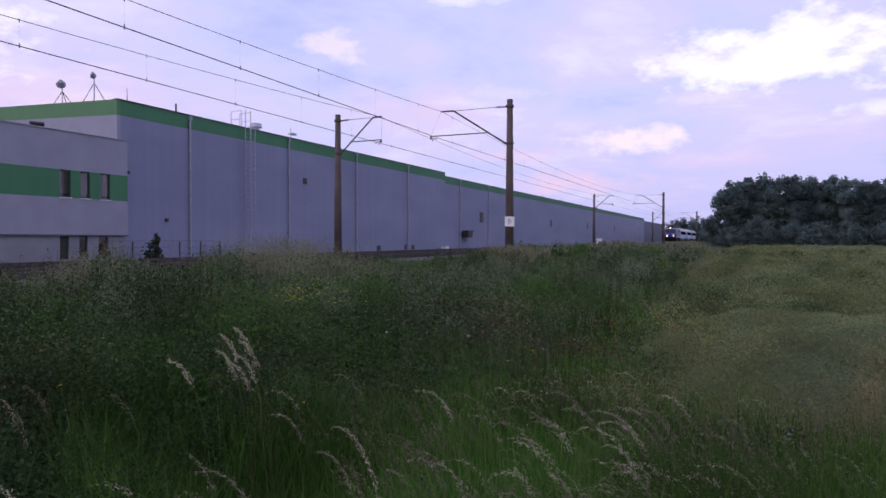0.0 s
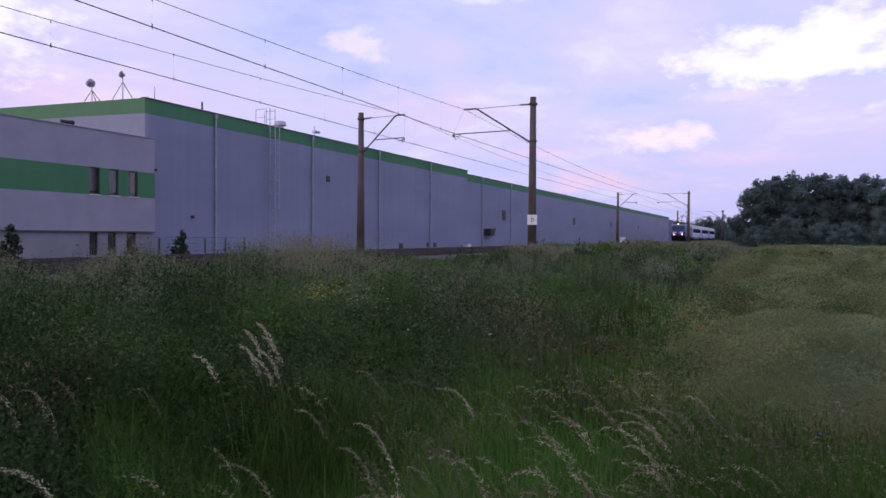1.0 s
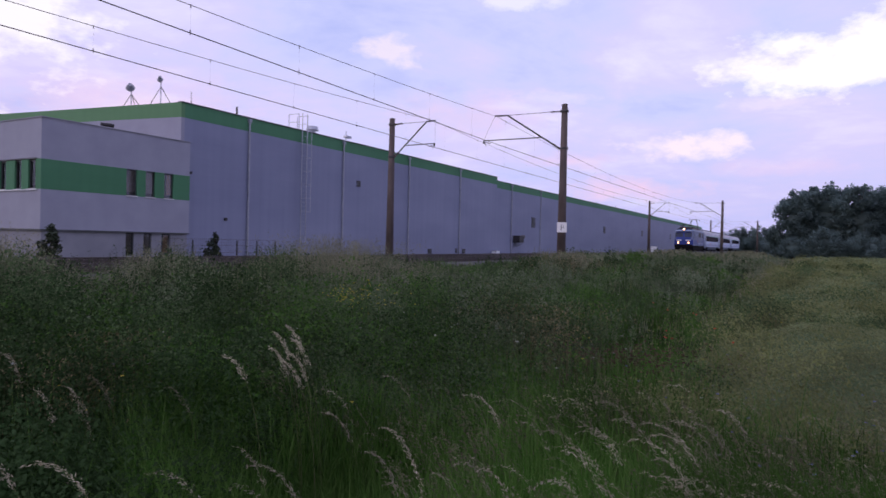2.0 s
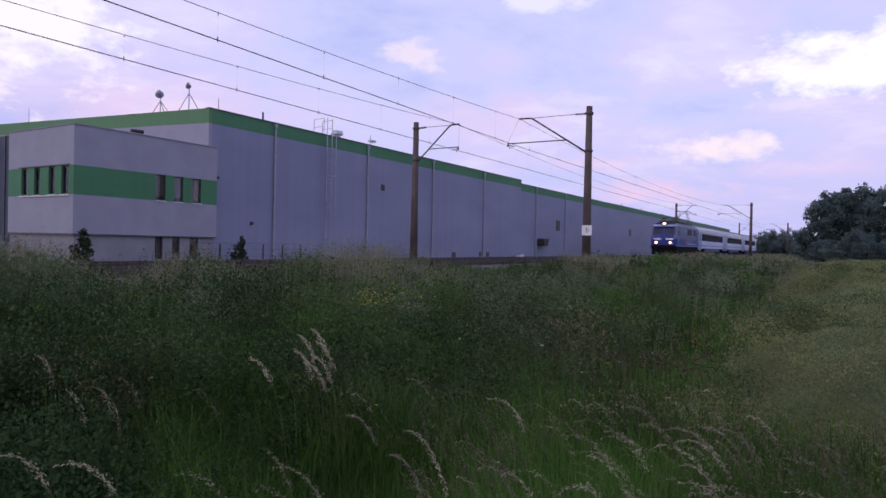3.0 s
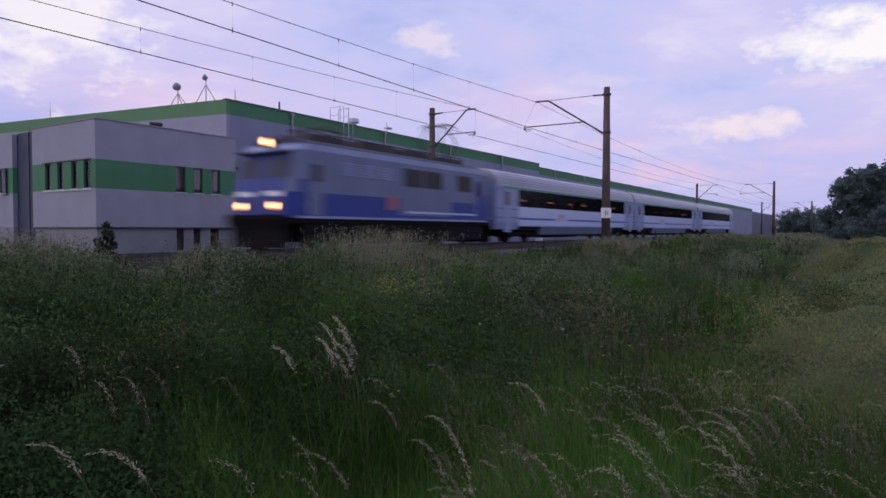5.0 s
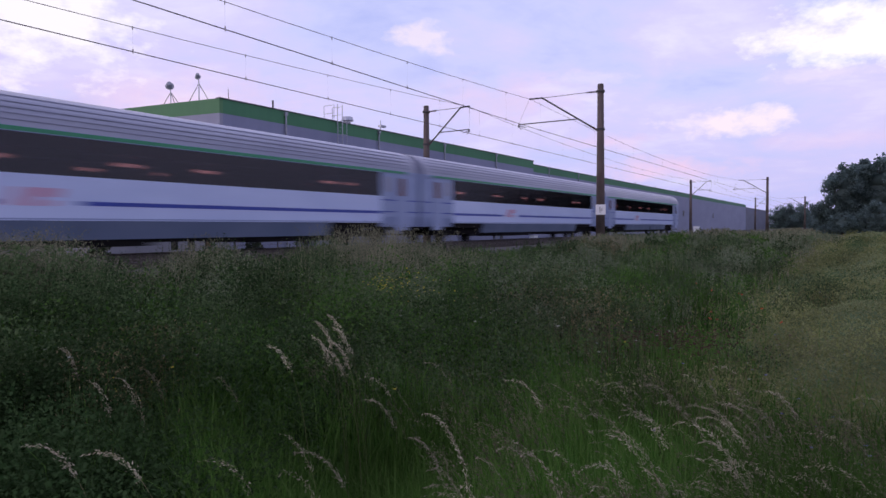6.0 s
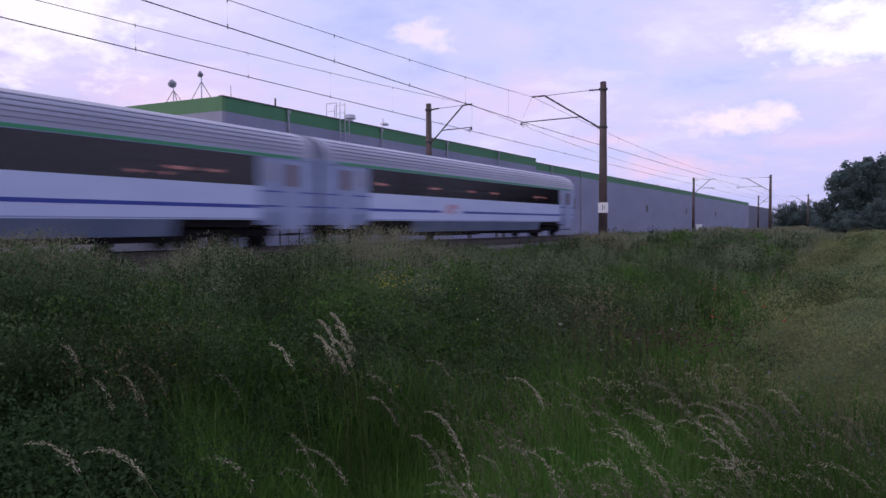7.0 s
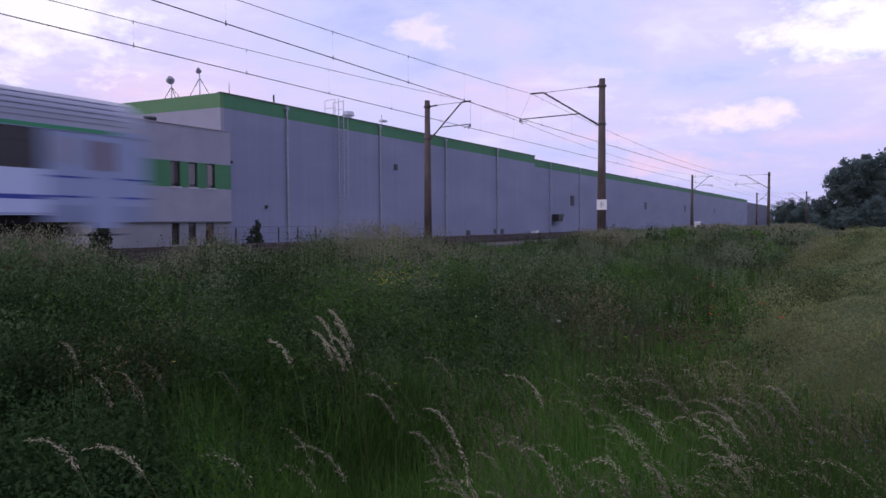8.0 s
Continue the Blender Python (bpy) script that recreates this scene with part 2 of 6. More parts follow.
# Beige sheet added behind panes to imitate the lit mid-tone of the rooms.
M_ROOM_TONE = material("room_tone_beige", (0.30, 0.25, 0.22), (0.36, 0.30, 0.27), rough=0.8)
M_BLIND = material("warm_blind", (0.42, 0.20, 0.12), (0.5, 0.28, 0.18), rough=0.8)

M_SOIL = material("soil_and_grass", (0.03, 0.050, 0.010), (0.075, 0.105, 0.024), scale=0.9, bump=0.8, fine=6, rough=1.0, third=(0.11, 0.135, 0.035))
M_GRASS = material("meadow_grass", (0.038, 0.105, 0.015), (0.072, 0.155, 0.025), by="island", scale=0.9, rough=0.8, spec=0.03, third=(0.107, 0.184, 0.046), leaf=0.45)
M_WEED = material("weed_leaves", (0.052, 0.091, 0.034), (0.083, 0.127, 0.050), by="island", scale=1.1, rough=0.85, spec=0.04, third=(0.112, 0.153, 0.071), leaf=0.55)
# Darker copy of the weed green; stands in for shade among the plants.
M_WEED_SHADED = material("shaded_weed_leaves", (0.024, 0.050, 0.016), (0.036, 0.067, 0.022), by="island", scale=1.1, rough=0.85, spec=0.03, third=(0.048, 0.081, 0.031), leaf=0.4)
M_CROP = material("field_crop", (0.165, 0.205, 0.100), (0.205, 0.237, 0.114), by="island", scale=0.55, rough=0.9, spec=0.02, third=(0.245, 0.259, 0.129), leaf=0.45)
M_TUFT = material("yellowish_tufts", (0.173, 0.193, 0.073), (0.210, 0.219, 0.082), by="island", scale=0.7, rough=0.9, spec=0.02, third=(0.206, 0.223, 0.102), leaf=0.45)
M_CANOPY = material("field_canopy", (0.088, 0.130, 0.069), (0.157, 0.193, 0.100), scale=0.45, bump=0.6, fine=14, rough=0.95, spec=0.0, detail=7, third=(0.120, 0.162, 0.085))
M_STRAW = material("dry_seed_heads", (0.27, 0.245, 0.165), (0.42, 0.385, 0.275), by="island", rough=0.9, spec=0.05, scale=2, leaf=0.35)
M_DRIED = material("dried_weed_heads", (0.12, 0.105, 0.05), (0.23, 0.19, 0.10), by="island", rough=0.9, spec=0.08, scale=2)
M_STALK = material("dry_stalks", (0.09, 0.10, 0.04), (0.16, 0.145, 0.075), by="island", rough=0.85, spec=0.06, leaf=0.3)
M_HAZE = material("fine_dry_grass", (0.115, 0.129, 0.060), (0.179, 0.179, 0.101), by="island", rough=0.9, spec=0.04, leaf=0.4)
M_FEATHER = material("feathery_grass", (0.185, 0.191, 0.116), (0.275, 0.265, 0.175), by="island", rough=0.9, spec=0.04, leaf=0.4)
M_SEED = material("seeding_grass_heads", (0.125, 0.115, 0.07), (0.21, 0.185, 0.125), by="island", rough=0.9, spec=0.04, leaf=0.35)
M_RUST = material("rusty_dock_seed", (0.078, 0.050, 0.036), (0.118, 0.072, 0.054), by="island", rough=0.9, spec=0.05, leaf=0.3)
M_YELLOW = material("yellow_petals", (0.5, 0.42, 0.03), (0.6, 0.52, 0.06), by="island", rough=0.6)
M_RED = material("poppy_petals", (0.5, 0.05, 0.02), (0.6, 0.09, 0.03), by="island", rough=0.6)
M_BLUE = material("cornflower_petals", (0.10, 0.105, 0.19), (0.13, 0.135, 0.24), by="island", rough=0.6)
M_WHITE = material("pale_umbels", (0.15, 0.165, 0.115), (0.24, 0.25, 0.19), by="island", rough=0.7)
# Leaf colour lifted and blued to stand in for distance haze.
M_HAZED_LEAF = material("hazed_tree_leaves", (0.112, 0.162, 0.155), (0.146, 0.202, 0.190), by="island", scale=0.16, rough=0.95, spec=0.02, third=(0.168, 0.224, 0.207), leaf=0.45)
M_BARK = material("bark", (0.06, 0.045, 0.035), (0.11, 0.085, 0.065), scale=4, bump=0.6, rough=0.9)
M_HEDGE = material("shrub_leaves", (0.014, 0.026, 0.014), (0.04, 0.055, 0.024), by="island", rough=0.6, scale=1.5)

M_LBLUE = material("loco_blue_paint", (0.012, 0.030, 0.19), (0.018, 0.042, 0.24), rough=0.4, scale=1.2)
M_LGREY = material("loco_pale_paint", (0.115, 0.14, 0.235), (0.155, 0.18, 0.28), rough=0.45, scale=0.8)
M_LWHITE = material("white_paint", (0.72, 0.73, 0.76), (0.8, 0.8, 0.82), rough=0.4)
M_LRED = material("red_emblem", (0.30, 0.10, 0.15), (0.36, 0.12, 0.17), rough=0.5)
M_UNDER = material("grimy_running_gear", (0.006, 0.006, 0.007), (0.016, 0.014, 0.014), rough=0.9, scale=5, spec=0.1)
M_CWHITE = material("coach_white_paint", (0.43, 0.50, 0.69), (0.51, 0.58, 0.76), rough=0.35, scale=0.9, stretch=(1, 0.3, 1))
M_CGREY = material("coach_blue_grey_paint", (0.22, 0.275, 0.43), (0.28, 0.335, 0.49), rough=0.4, scale=0.9)
M_CBLUE = material("coach_stripe_blue", (0.02, 0.04, 0.25), (0.03, 0.055, 0.30), rough=0.35)
M_CROOF = material("coach_roof_paint", (0.21, 0.225, 0.30), (0.28, 0.295, 0.375), rough=0.28, spec=0.6, scale=0.7, stretch=(1, 0.25, 1))
M_CGREEN = material("coach_green_line", (0.03, 0.22, 0.10), (0.04, 0.26, 0.12), rough=0.4)
M_PINK = material("faded_red_emblem", (0.46, 0.30, 0.40), (0.50, 0.24, 0.32), rough=0.5, scale=2.5)
M_RUBBER = material("bellows_rubber", (0.13, 0.13, 0.16), (0.19, 0.19, 0.22), rough=0.8)
M_SEAT = material("seat_cloth", (0.17, 0.09, 0.10), (0.25, 0.14, 0.14), rough=0.9)
M_LAMP = material("headlamp_glow", (1, 0.8, 0.6), rough=0.3, emit=(1.0, 0.60, 0.28, 7.0))
# Lamp reflectors glow orange to stand in for bloom round the lenses.
M_REFLECTOR_BLOOM = material("reflector_bloom_glow", (1, 0.6, 0.3), rough=0.3, emit=(1.0, 0.36, 0.13, 2.2))
M_CEIL = material("saloon_lamp_glow", (1, 0.8, 0.6), rough=0.5, emit=(1.0, 0.45, 0.22, 7.0))
M_SALOON = material("saloon_lining", (0.22, 0.20, 0.23), (0.28, 0.25, 0.28), rough=0.8)
M_RIB = material("roof_rib_paint", (0.20, 0.21, 0.28), (0.25, 0.26, 0.33), rough=0.6)
M_PILLAR = material("black_window_pillar", (0.022, 0.019, 0.022), (0.034, 0.03, 0.034), rough=0.4, spec=0.2)
M_SKIRT = material("coach_skirt_paint", (0.10, 0.135, 0.20), (0.14, 0.175, 0.25), rough=0.5, scale=1.2)


# ---- makers ----
def box(bm, x0, x1, y0, y1, z0, z1, bevel=0.0):
    m = Matrix.Translation(((x0 + x1) / 2, (y0 + y1) / 2, (z0 + z1) / 2)) @ Matrix.Diagonal((abs(x1 - x0), abs(y1 - y0), abs(z1 - z0), 1))
    got = bmesh.ops.create_cube(bm, size=1, matrix=m)["verts"]
    if bevel:
        edges = list({e for v in got for e in v.link_edges})
        bmesh.ops.bevel(bm, geom=edges, offset=bevel, segments=2, affect="EDGES", profile=0.6)
    return bm


def tube(bm, p, q, r, r2=None, n=8):
    p, q = Vector(p), Vector(q)
    d = q - p
    m = Matrix.Translation((p + q) / 2) @ d.to_track_quat("Z", "Y").to_matrix().to_4x4()
    bmesh.ops.create_cone(bm, cap_ends=True, segments=n, radius1=r, radius2=r if r2 is None else r2, depth=d.length, matrix=m)
    return bm


def ball(bm, c, r, n=10, squash=(1, 1, 1)):
    bmesh.ops.create_uvsphere(bm, u_segments=n, v_segments=max(5, n // 2), radius=r, matrix=Matrix.Translation(c) @ Matrix.Diagonal((*squash, 1)))
    return bm


def prism(bm, outline, y0, y1):
    """An outline of (x, z) drawn out along y, with closed ends."""
    a = [bm.verts.new((x, y0, z)) for x, z in outline]
    b = [bm.verts.new((x, y1, z)) for x, z in outline]
    n = len(outline)
    for i in range(n):
        bm.faces.new((a[i], a[(i + 1) % n], b[(i + 1) % n], b[i]))
    bm.faces.new(a[::-1])
    bm.faces.new(b)
    bmesh.ops.recalc_face_normals(bm, faces=bm.faces)
    return bm


def mesh_of(name, bm, mat, smooth=False):
    me = bpy.data.meshes.new(name)
    bm.normal_update()
    bm.to_mesh(me)
    bm.free()
    me.materials.append(mat)
    if smooth:
        for p in me.polygons:
            p.use_smooth = True
    return me


def part(name, bm, mat, parent, label="", smooth=False):
    ob = new(name, mesh_of(name, bm, mat, smooth))
    ob.parent = parent
    return tagged(ob, label)


def thing(name, label, category, at=(0, 0, 0), group="", kind=""):
    ob = new(name)
    ob.empty_display_size = 0.3
    ob.location = at
    return tagged(ob, label, category, group, kind)


def B():
    return bmesh.new()


def tri_mesh(name, verts, tris, mat):
    """One mesh from arrays of vertices (n, 3) and triangles (m, 3)."""
    me = bpy.data.meshes.new(name)
    verts, tris = np.asarray(verts, np.float32).reshape(-1, 3), np.asarray(tris, np.int32).reshape(-1, 3)
    me.vertices.add(len(verts))
    me.vertices.foreach_set("co", verts.ravel())
    me.loops.add(tris.size)
    me.loops.foreach_set("vertex_index", tris.ravel())
    me.polygons.add(len(tris))
    me.polygons.foreach_set("loop_start", np.arange(0, tris.size, 3, dtype=np.int32))
    me.polygons.foreach_set("loop_total", np.full(len(tris), 3, np.int32))
    me.update(calc_edges=True)
    me.materials.append(mat)
    return me


# ---- ground ----
RAIL_Z, NEAR_X, FAR_X = 0.9, -14.0, -17.95


def smooth_step(a, b, v):
    t = np.clip((v - a) / (b - a), 0, 1)
    return t * t * (3 - 2 * t)


def ground_z(x, y):
    x, y = np.asarray(x, float), np.asarray(y, float)
    bank = 0.40 * smooth_step(-2.0, -8.5, x) + 0.12 * smooth_step(-9.5, -11.3, x) - 0.40 * smooth_step(-20.8, -25, x)
    roll = 0.05 * np.sin(x * 0.9 + 1.3 * np.sin(y * 0.37)) + 0.05 * np.sin(y * 0.71 + x * 0.4)
    ditch = -0.16 * np.exp(-((x + 2.3) / 0.8) ** 2)
    near = np.clip(1 - np.hypot(x, y) / 900, 0, 1)
    return bank + (roll * smooth_step(-24, -11, -np.abs(x + 17) - 3) * 0 + roll * (np.abs(x + 16) > 5.5) + ditch) * near


def build_ground():
    xs = np.unique(np.r_[-3000, -1200, -500, -250, -120, -80, -60, np.arange(-45, -26, 3), np.arange(-26, 16, 0.5), np.arange(16, 60, 4), 80, 140, 260, 500, 1200, 3000])
    ys = np.unique(np.r_[-3000, -1200, -500, -200, -100, -50, -20, np.arange(-10, 40, 0.6), np.arange(40, 140, 4), np.arange(140, 420, 20), 500, 800, 1500, 3000])
    gx, gy = np.meshgrid(xs, ys)
    v = np.stack([gx, gy, ground_z(gx, gy)], -1).reshape(-1, 3)
    nx, ny = len(xs), len(ys)
    i = (np.arange(ny - 1)[:, None] * nx + np.arange(nx - 1)).ravel()
    t = np.concatenate([np.stack([i, i + 1, i + nx + 1], 1), np.stack([i, i + nx + 1, i + nx], 1)])
    ob = new("ground", tri_mesh("ground", v, t, M_SOIL))
    tagged(ob, "uneven weedy soil of a field and low railway bank", "ground", kind="structure")
    for p in ob.data.polygons:
        p.use_smooth = True


build_ground()


# ---- railway ----
def build_ballast():
    bm = prism(B(), [(-21.0, 0.45), (-20.3, 0.76), (-11.6, 0.76), (-10.9, 0.45)], -60, 335)
    tagged(new("track_bed", mesh_of("track_bed", bm, M_BALLAST)), "grey-brown crushed stone ballast bed under both tracks", "track bed", kind="structure")


def rail_profile():
    return [(-0.07, 0), (0.07, 0), (0.07, 0.015), (0.012, 0.03), (0.012, 0.12), (0.036, 0.135), (0.036, 0.172), (-0.036, 0.172), (-0.036, 0.135), (-0.012, 0.12), (-0.012, 0.03), (-0.07, 0.015)]


def build_track(x, label):
    track = thing("railway_track", label, "railway track", (x, 0, RAIL_Z - 0.172), "two parallel tracks")
    rail = mesh_of("rail", prism(B(), rail_profile(), -60, 335), M_RAIL)
    for dx in (-0.7535, 0.7535):
        ob = new("rail", rail)
        ob.parent, ob.location = track, (dx, 0, 0)
    bm = B()
    box(bm, -1.3, 1.3, -0.13, 0.13, -0.18, 0.0, 0.02)
    sleeper = mesh_of("sleeper", bm, M_SLEEPER)
    for i in range(150):
        ob = new("sleeper", sleeper)
        ob.parent, ob.location = track, (0, -4 + i * 0.6, random.uniform(-0.008, 0.0))


build_ballast()
build_track(NEAR_X, "empty running track with steel rails on concrete sleepers")
build_track(FAR_X, "steel rails on concrete sleepers carrying the passing train")

MESS, CONT, SAG = EYE.z + 6.7, EYE.z + 5.25, 0.92


def insulator(bm, p, q, r=0.06, n=6):
    p, q = Vector(p), Vector(q)
    for i in range(n):
        a, b = p.lerp(q, i / n), p.lerp(q, (i + 0.55) / n)
        tube(bm, a, b, r, r * 0.45, 8)
    tube(bm, p, q, r * 0.35, None, 6)
    return bm


def build_mast(x, y, side, top, label, plate=False, lean=0.0, reach=2.3, over=0.57, steady=2.85):
    """A tapered mast with a cantilever towards side (+1: +x) that carries one track's wires."""
    base = float(ground_z(x, y)) - 0.3
    mast = thing("catenary_mast", label, "catenary mast", (x, y, 0), "masts along the tracks")
    mast.rotation_euler = (0, radians(lean), 0)
    h = top
    bm = B()
    tube(bm, (0, 0, base), (0, 0, h), 0.235, 0.15, 12)
    part("post", bm, M_MAST, mast, smooth=True)
    bm = B()
    tube(bm, (0, 0, base), (0, 0, base + 0.55), 0.42, 0.36, 12)
    part("foundation", bm, M_SLEEPER, mast, "concrete foot")
    zt, zb = EYE.z + 6.68, EYE.z + 4.82
    tip = Vector((side * reach, 0, MESS))
    foot = Vector((side * 0.2, 0, zb))
    bm = insulator(B(), (side * 0.12, 0, zt), (side * 0.75, 0, zt + 0.02))
    part("tie_insulator", bm, M_CERAMIC, mast)
    bm = tube(B(), (side * 0.7, 0, zt + 0.02), tip, 0.014)
    part("top_tie", bm, M_ARM, mast)
    bm = insulator(B(), foot, foot.lerp(tip, 0.14), 0.07)
    part("strut_insulator", bm, M_CERAMIC, mast)
    bm = tube(B(), foot.lerp(tip, 0.12), tip, 0.042)
    tube(bm, tip, tip + Vector((side * over, 0, 0.02)), 0.042)
    part("diagonal_strut", bm, M_ARM, mast)
    knee = foot.lerp(tip, 0.33)
    end = Vector((side * steady, 0, CONT + 0.2))
    wire_x = side * (steady - 0.4)
    bm = tube(B(), knee, end, 0.028)
    part("steady_tube", bm, M_ARM, mast)
    bm = tube(B(), end, end + Vector((-side * 0.15, 0, -0.28)), 0.02)
    tube(bm, end + Vector((0, 0, -0.05)), (wire_x, 0, CONT + 0.02), 0.02)
    tube(bm, end, end + Vector((0, 0, -0.16)), 0.03)
    part("registration_arm", bm, M_ARM, mast)
    bm = tube(B(), tip + Vector((side * over, 0, 0)), end, 0.005, None, 5)
    part("hanger_wire", bm, M_WIRE, mast)
    for z in (zt, zb):
        bm = tube(B(), (0, 0, z - 0.05), (0, 0, z + 0.05), 0.21, None, 12)
        part("clamp_band", bm, M_ARM, mast)
    if plate:
        bm = box(B(), -0.24, 0.24, -0.262, -0.25, EYE.z + 0.62, EYE.z + 1.12, 0.004)
        sign = part("number_plate", bm, M_PLATE, mast, "white enamel plate with dark marks")
        bm = B()
        for dx, w, z0, z1 in ((-0.03, 0.03, 0.72, 1.02), (0.06, 0.025, 0.78, 0.96)):
            box(bm, dx - w / 2, dx + w / 2, -0.268, -0.264, EYE.z + z0, EYE.z + z1)
        part("mark", bm, M_BLACK, sign)
        sign.rotation_euler = (0, 0, radians(20))
    return mast


TOP = EYE.z + 7.03
build_mast(-10.65, 31.3, -1, TOP, "brown weathered mast with white plate and bracket over the near track", True, reach=3.1, over=0.72, steady=4.45)
build_mast(-10.65, 103.0, -1, TOP, "brown weathered mast with bracket over the near track", reach=3.1, over=0.72, steady=4.45)
build_mast(-10.1, 175.0, -1, TOP, "brown weathered mast with bracket over the near track", reach=3.1, over=0.72, steady=4.45)
build_mast(-20.9, 31.2, 1, TOP, "brown weathered mast with bracket over the train's track")
build_mast(-20.9, 102.3, 1, TOP, "brown weathered mast with bracket over the train's track")
build_mast(-20.7, 175.0, 1, TOP, "brown weathered mast with bracket over the train's track")
build_mast(-10.65, -40.4, -1, TOP, "brown weathered mast with bracket over the near track", reach=3.1, over=0.72, steady=4.45)
build_mast(-20.9, -40.4, 1, TOP, "brown weathered mast with bracket over the train's track")


def build_wires(xm, spots, label):
    """Messenger wire sagging between the masts, a level contact wire below it, and droppers."""
    line = thing("overhead_line", label, "overhead line", (0, 0, 0), "overhead lines")
    mess, cont, drops = B(), B(), []
    for (xa, ya), (xb, yb) in zip(spots, spots[1:]):
        pts = []
        for i in range(17):
            s = i / 16
            pts.append(Vector((xa + (xb - xa) * s, ya + (yb - ya) * s, MESS - SAG * 4 * s * (1 - s))))
        for a, b in zip(pts, pts[1:]):
            tube(mess, a, b, 0.010, None, 5)
        tube(cont, (xa, ya, CONT), (xb, yb, CONT), 0.015, None, 5)
        for k in range(17):
            s = (k + 0.3) / 17
            drops.append((xa + (xb - xa) * s, ya + (yb - ya) * s, MESS - SAG * 4 * s * (1 - s)))
    part("messenger_wire", mess, M_WIRE, line)
    part("contact_wire", cont, M_WIRE, line)
    for x, y, z in drops:
        bm = tube(B(), (x, y, CONT), (x, y, z), 0.0014, None, 4)
        tube(bm, (x, y, CONT - 0.05), (x, y, CONT + 0.08), 0.016, None, 5)
        tube(bm, (x, y, z - 0.07), (x, y, z + 0.03), 0.014, None, 5)
        part("dropper", bm, M_WIRE, line)


build_wires(NEAR_X, [(-13.0, -40.4), (-14.4, 31.3), (-13.8, 103), (-14.2, 175), (-13.9, 246)], "dark copper catenary and contact wire over the near track")
build_wires(FAR_X, [(-17.75, -40.4), (-18.1, 31.2), (-18.2, 102.3), (-17.9, 175), (-18.0, 246)], "dark copper catenary and contact wire over the far track")

# ---- buildings ----
HX, HY = -33.0, 26.5          # the hall's long face and its gable face
H1, H2, H3 = EYE.z + 8.05, EYE.z + 7.62, EYE.z + 6.8
BASE = 0.05


def build_hall():
    hall = thing("warehouse", "long grey sheet-clad warehouse with green band under the eaves", "warehouse", (HX, HY, 0))
    ridge, back = -32.0, -64.0     # from the long face, going away from the track
    rise = 1.25
    l1, l2, l3 = 46.0, 226.3, 296.0
    band = 0.88
    # long face
    part("wall", box(B(), -0.25, 0, 0.25, l1, BASE, H1 - band), M_GREY, hall)
    part("green_band", box(B(), -0.25, 0.004, 0.25, l1, H1 - band, H1), M_GREEN, hall)
    part("wall", box(B(), -0.25, 0, l1, l2, BASE, H2 - 0.85), M_GREY, hall)
    part("green_band", box(B(), -0.25, 0.004, l1, l2, H2 - 0.85, H2), M_GREEN, hall)
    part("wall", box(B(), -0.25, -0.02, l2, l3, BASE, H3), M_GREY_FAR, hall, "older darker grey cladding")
    part("eaves_trim", box(B(), -0.3, 0.06, -0.02, l1 + 0.02, H1, H1 + 0.07), M_TRIM, hall)
    part("eaves_trim", box(B(), -0.3, 0.06, l1 + 0.02, l2, H2, H2 + 0.07), M_TRIM, hall)
    part("eaves_trim", box(B(), -0.3, 0.03, l2, l3, H3, H3 + 0.06), M_TRIM, hall)
    # gable face, rising to the ridge
    bm = prism(B(), [(0, BASE), (0, H1 - band), (ridge, H1 + rise - band), (back, H1 - band), (back, BASE)], 0, 0.25)
    part("gable_wall", bm, M_PALE, hall, "pale end wall")
    # band in the green lightened for the sun on this face
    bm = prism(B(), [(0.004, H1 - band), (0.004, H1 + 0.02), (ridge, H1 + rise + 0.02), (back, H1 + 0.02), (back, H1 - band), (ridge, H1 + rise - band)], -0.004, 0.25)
    part("gable_band", bm, M_GREEN_SUNLIT, hall, "green band in a lighter, sunlit-toned colour")
    for ya, yb, h, r in ((0.25, l1, H1 - 0.05, rise), (l1, l2, H2 - 0.05, rise), (l2, l3, H3 - 0.05, 0.6)):
        bm = prism(B(), [(-0.25, h - 0.12), (-0.25, h), (ridge, h + r - 0.1), (back, h), (back, h - 0.12), (ridge, h + r - 0.22)], ya, yb)
        part("roof", bm, M_ROOFING, hall)
        part("back_wall", box(B(), back, back + 0.25, ya, yb, BASE, h - 0.12), M_GREY, hall)
    part("step_wall", prism(B(), [(-0.25, H2 - 0.3), (-0.25, H1), (ridge, H1 + rise - 0.1), (ridge, H2)], l1 - 0.1, l1), M_GREEN, hall)
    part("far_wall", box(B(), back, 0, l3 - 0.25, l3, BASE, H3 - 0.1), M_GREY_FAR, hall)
    # downpipes with hoppers and brackets
    for y in (31.91, 42.17, 52.23, 62.68, 77.0, 87.4):
        top = H1 if y < HY + l1 else H2
        bm = tube(B(), (0.11, y - HY, BASE), (0.11, y - HY, top - 0.2), 0.065, None, 8)
        box(bm, 0.01, 0.22, y - HY - 0.12, y - HY + 0.12, top - 0.3, top - 0.06, 0.015)
        for z in (2.2, 4.6, 7.0):
            box(bm, 0.0, 0.19, y - HY - 0.085, y - HY + 0.085, z, z + 0.05)
        part("downpipe", bm, M_PIPE, hall)
